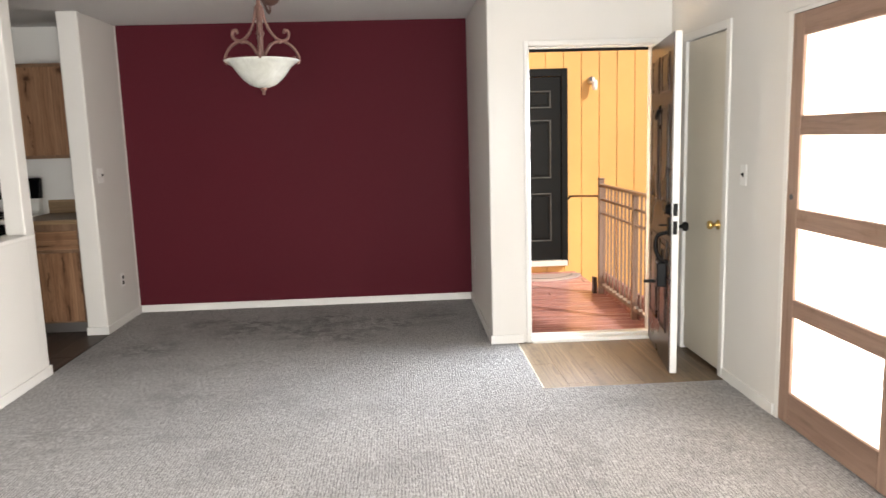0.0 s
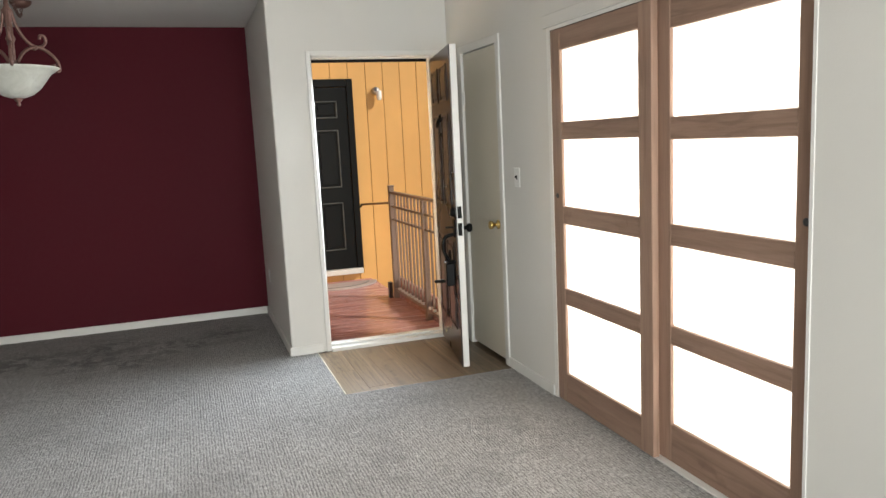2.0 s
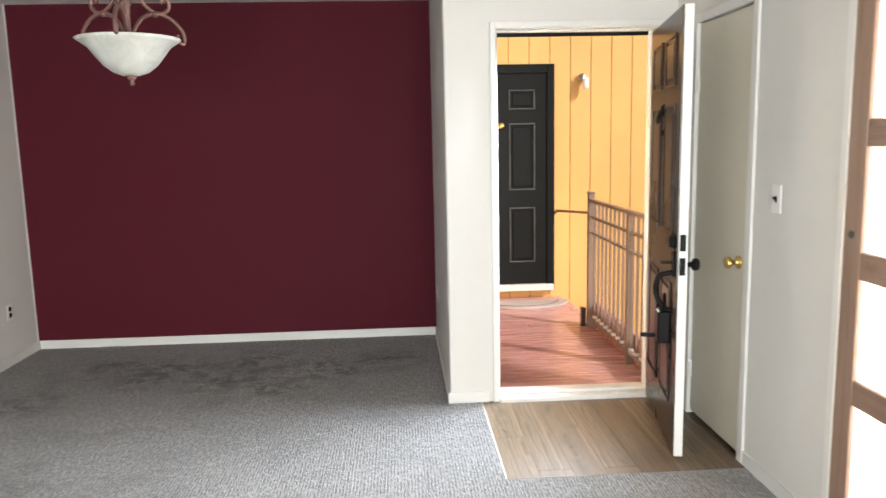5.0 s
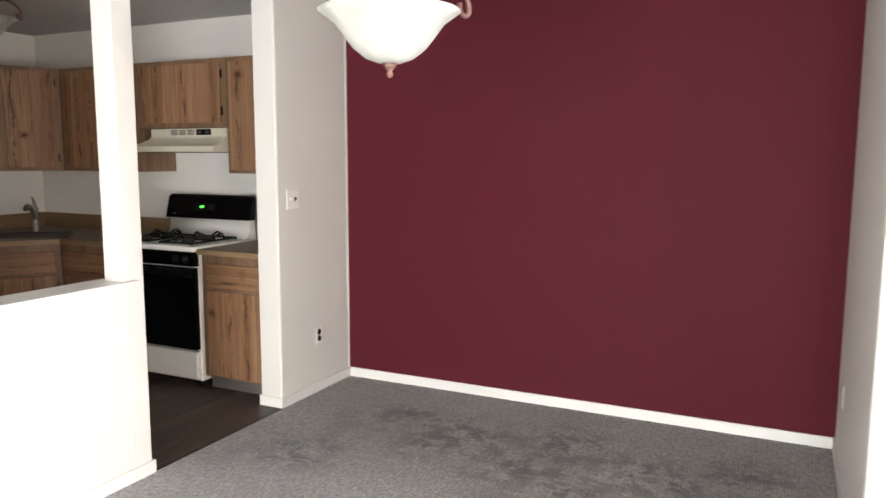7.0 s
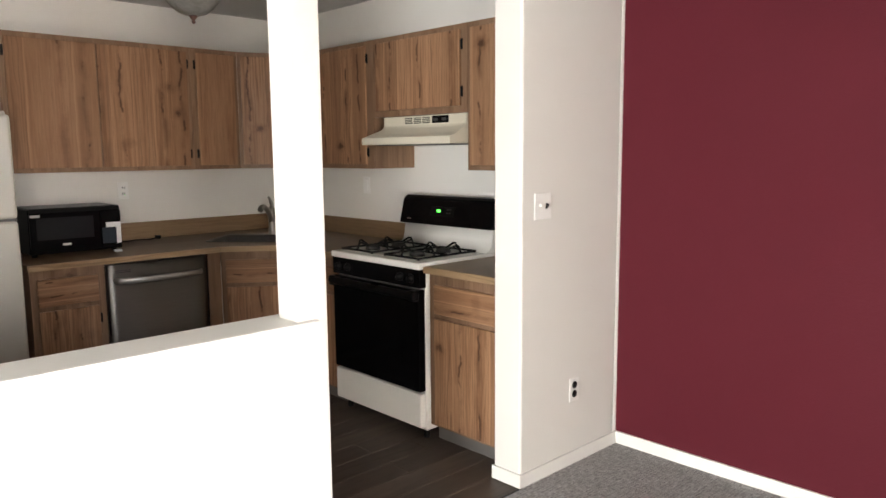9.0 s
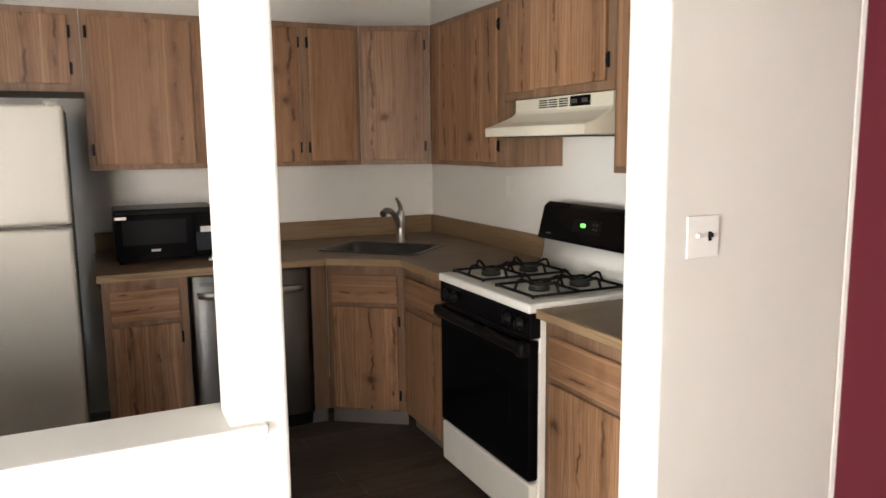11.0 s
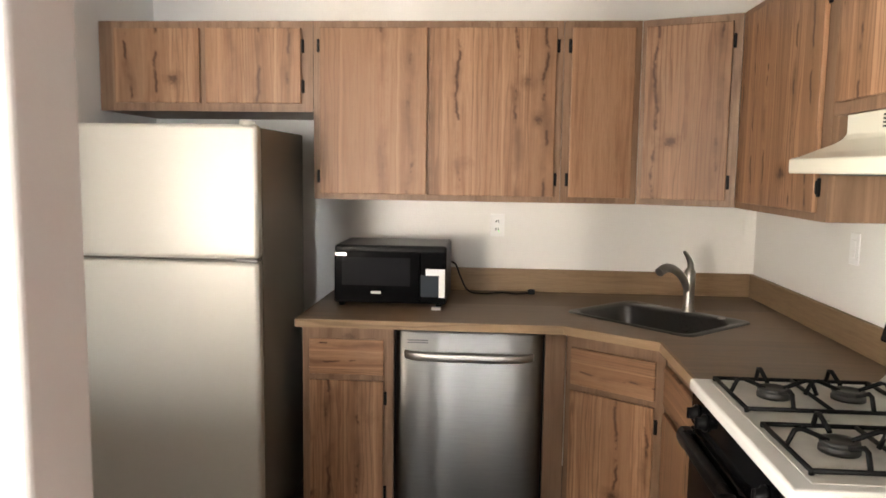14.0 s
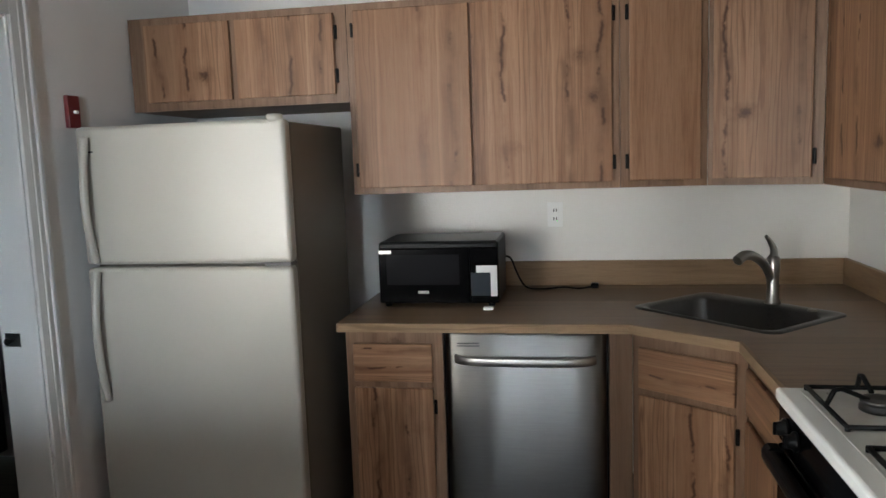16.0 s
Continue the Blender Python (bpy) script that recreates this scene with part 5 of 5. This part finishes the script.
part("touch_panel", boxes((-4.7131, -4.7115, 5.532, 5.6125, 0.966, 1.0615)), BLUE_GREY, cp, "blue-grey touch panel")
for i in range(12):
    y, z = 5.556 + 0.018 * (i % 3), 1.038 - 0.021 * (i // 3)
    part("key", boxes((-4.7133, -4.7118, y, y + 0.012, z, z + 0.012)), DARK_GREY, cp)
for y in (5.17, 5.61):
    for x in (-4.76, -5.03):
        part("foot", turned([(0.014, 0.914), (0.016, 0.931)], (x, y, 0), 12), BLACK_PLASTIC, mw)
part("cord", tube(curve([(-5.06, 5.60, 1.08), (-5.10, 5.66, 1.07), (-5.11, 5.69, 1.0), (-5.10, 5.73, 0.935), (-5.12, 5.80, 0.919), (-5.15, 5.90, 0.921), (-5.13, 5.97, 0.919), (-5.15, 6.03, 0.923)]), 0.0045, 8), BLACK_PLASTIC, mw)
part("plug", boxes((-5.168, -5.14, 6.025, 6.06, 0.916, 0.94), bevel=0.004), BLACK_PLASTIC, mw)
part("paper_tag", boxes((-4.70, -4.67, 5.585, 5.625, 0.9145, 0.926), bevel=0.001), PAPER, mw, "white paper tag")

# ---- refrigerator ----
fr = thing("refrigerator", (-4.52, 4.567, -0.014), "almond top-freezer refrigerator with long white handles", "refrigerator")
Y0, Y1 = 4.165, 4.97
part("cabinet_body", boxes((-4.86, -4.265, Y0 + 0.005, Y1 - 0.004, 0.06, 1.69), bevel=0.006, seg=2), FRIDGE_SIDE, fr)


def fridge_door(name, z0, z1):
    d = part(name, boxes((-4.258, -4.195, Y0, Y1, z0, z1), bevel=0.018, seg=4), FRIDGE, fr, "almond enamel door")
    part("gasket", boxes((-4.266, -4.257, Y0 + 0.01, Y1 - 0.01, z0 + 0.01, z1 - 0.01)), DARK_GREY, d)
    return d


fd = fridge_door("freezer_door", 1.195, 1.70)
ld = fridge_door("main_door", 0.10, 1.183)
HY = Y0 + 0.05
for d, pts in ((fd, [(1.205, 0.004), (1.25, 0.018), (1.40, 0.04), (1.56, 0.03), (1.66, 0.008)]), (ld, [(1.17, 0.004), (1.12, 0.018), (0.98, 0.04), (0.80, 0.03), (0.68, 0.008)])):
    b = bmesh.new()
    line = curve([(-4.192 + o, HY, z) for z, o in pts], 6)
    tube(line, 0.015, 12, b)
    part("handle", b, FRIDGE, d, "long curved handle")
part("handle_badge", boxes((-4.196, -4.193, Y0 + 0.03, Y0 + 0.07, 1.605, 1.612)), DARK_GREY, fd)
part("hinge_cap", turned([(0.03, 1.69), (0.03, 1.708), (0.024, 1.716), (0.0, 1.718)], (-4.225, Y1 - 0.045, 0), 16), FRIDGE, fr, "almond hinge cap")
part("middle_hinge", boxes((-4.262, -4.20, Y1 - 0.10, Y1 - 0.005, 1.184, 1.194)), GREY_KICK, fr)
part("toe_grille", boxes((-4.30, -4.27, Y0 + 0.01, Y1 - 0.01, -0.0, 0.09)), DARK_GREY, fr, "dark toe grille")
for y in (Y0 + 0.05, Y1 - 0.05):
    part("roller", turned([(0.02, -0.02), (0.02, 0.02)], (-4.30, y, 0.006), 12, "Y"), BLACK_PLASTIC, fr)

# ---- fridge wall, doorway and dark hall ----
structure("door_frame_hall", boxes((-4.10, -4.018, KL + 0.001, KL + 0.014, 0, 2.16), (-3.292, -3.21, KL + 0.001, KL + 0.014, 0, 2.16), (-4.018, -3.292, KL + 0.001, KL + 0.014, 2.072, 2.16),
          (-4.10, -4.08, KL + 0.014, KL + 0.024, 0, 2.16), (-4.062, -4.052, KL + 0.014, KL + 0.019, 0, 2.15), (-4.032, -4.012, KL - 0.15, KL + 0.0005, 0, 2.085), (-3.298, -3.278, KL - 0.15, KL + 0.0005, 0, 2.085), (-4.012, -3.298, KL - 0.15, KL + 0.0005, 2.06, 2.085), bevel=0.003), TRIM, "white moulded casing of the hall doorway", "door frame")
structure("wall_hall_west", boxes((KX, KX + 0.1, 1.2, KL - 0.145, 0, CEIL)), SHADOW_ROOM, "dim grey hall wall beyond the kitchen", "wall")
structure("wall_hall_south", boxes((KX, -2.5, 1.1, 1.2, 0, CEIL)), SHADOW_ROOM, "dim grey hall wall beyond the kitchen", "wall")
latch = thing("door_latch", (-4.012, 3.985, 0.955), "small black latch on the white door jamb", "latch")
part("catch", turned([(0.006, 0.0), (0.006, 0.014), (0.011, 0.02), (0.012, 0.032), (0.0, 0.037)], (-4.012, 3.985, 0.955), 14, "X"), IRON, latch)
part("strike", boxes((-4.0125, -4.0095, 3.955, 4.015, 0.93, 0.98)), CHROME, latch)
chest = thing("tall_cabinet", (-4.7, 2.6, -0.014), "dark stained tall cabinet with drawers in the hall", "cabinet")
part("body", boxes((-5.14, -4.25, 2.3, 2.9, 0.05, 2.03), bevel=0.006), CHEST, chest)
for z in (0.10, 0.42, 0.74, 1.06, 1.38):
    dr = part("drawer", boxes((-5.11, -4.28, 2.9, 2.92, z, z + 0.29), bevel=0.004), CHEST, chest)
    part("handle", tube([(-4.8, 2.945, z + 0.16), (-4.6, 2.945, z + 0.16)], 0.007, 8), CHROME, dr)
part("shelf_edge", boxes((-5.15, -4.23, 2.28, 2.93, 2.03, 2.065), bevel=0.004), TRIM, chest, "white top board")
alarm = thing("alarm_box", (-4.295, KL, 1.763), "small dark red wall box beside the refrigerator", "wall box")
part("case", boxes((-4.33, -4.262, KL + 0.001, KL + 0.02, 1.703, 1.824), bevel=0.004, seg=2), RED_BOX, alarm)
part("lever", boxes((-4.303, -4.288, KL + 0.02, KL + 0.034, 1.756, 1.768), bevel=0.002), PLATE, alarm, "white lever")

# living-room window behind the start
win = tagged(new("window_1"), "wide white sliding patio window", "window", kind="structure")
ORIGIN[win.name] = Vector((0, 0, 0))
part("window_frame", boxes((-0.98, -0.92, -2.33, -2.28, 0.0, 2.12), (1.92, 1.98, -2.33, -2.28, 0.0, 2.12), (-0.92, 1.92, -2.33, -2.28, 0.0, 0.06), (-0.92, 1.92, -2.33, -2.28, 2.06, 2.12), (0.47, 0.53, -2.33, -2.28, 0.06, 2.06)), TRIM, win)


# ---- planks, last ----
def planks(name, floor, along, x0, x1, y0, y1, z0, z1, width, length, material, gap, seed):
    """Boards laid in rows with staggered ends; along is 'x' or 'y'."""
    rnd = random.Random(seed)
    a0, a1, b0, b1 = (x0, x1, y0, y1) if along == "x" else (y0, y1, x0, x1)
    cache = {}
    b = b0
    while b < b1 - 0.004:
        wd = min(width, b1 - b)
        a = a0 - rnd.random() * length
        while a < a1:
            s, e = max(a, a0), min(a + length, a1)
            a += length
            if e - s < 0.02:
                continue
            key = (round(e - s, 3), round(wd, 3))
            if key not in cache:
                lx, ly = (e - s - gap, wd - gap) if along == "x" else (wd - gap, e - s - gap)
                cache[key] = mesh_of(name, boxes((-lx / 2, lx / 2, -ly / 2, ly / 2, z0, z1), bevel=min(0.0015, gap)), material)
            ob = new(name, cache[key])
            ob.parent = floor
            mid_a, mid_b = (s + e) / 2, b + wd / 2
            ob.location = (mid_a, mid_b, rnd.uniform(-0.0006, 0.0006)) if along == "x" else (mid_b, mid_a, rnd.uniform(-0.0004, 0.0004))
        b += width


planks("plank", bpy.data.objects["floor_kitchen"], "y", KX, -2.197, 4.09, KY, -0.014, -0.004, 0.152, 1.22, VINYL_DARK, 0.0014, 3)
planks("plank", bpy.data.objects["floor_entry"], "y", 0.992, RX, 4.67, EY, -0.012, -0.003, 0.152, 1.22, VINYL_OAK, 0.0006, 5)
planks("board", bpy.data.objects["porch_frame"], "x", 0.97, 2.165, 5.82, 8.84, -0.135, -0.1, 0.14, 3.6, DECK, 0.007, 7)
siding = bpy.data.objects["siding_wall"]
for i in range(28):
    x = -0.6 + i * 0.203
    ob = part("siding_board", boxes((x + 0.003, x + 0.200, 8.840, 8.852, -2.9, 3.2), bevel=0.003), SIDING, siding)
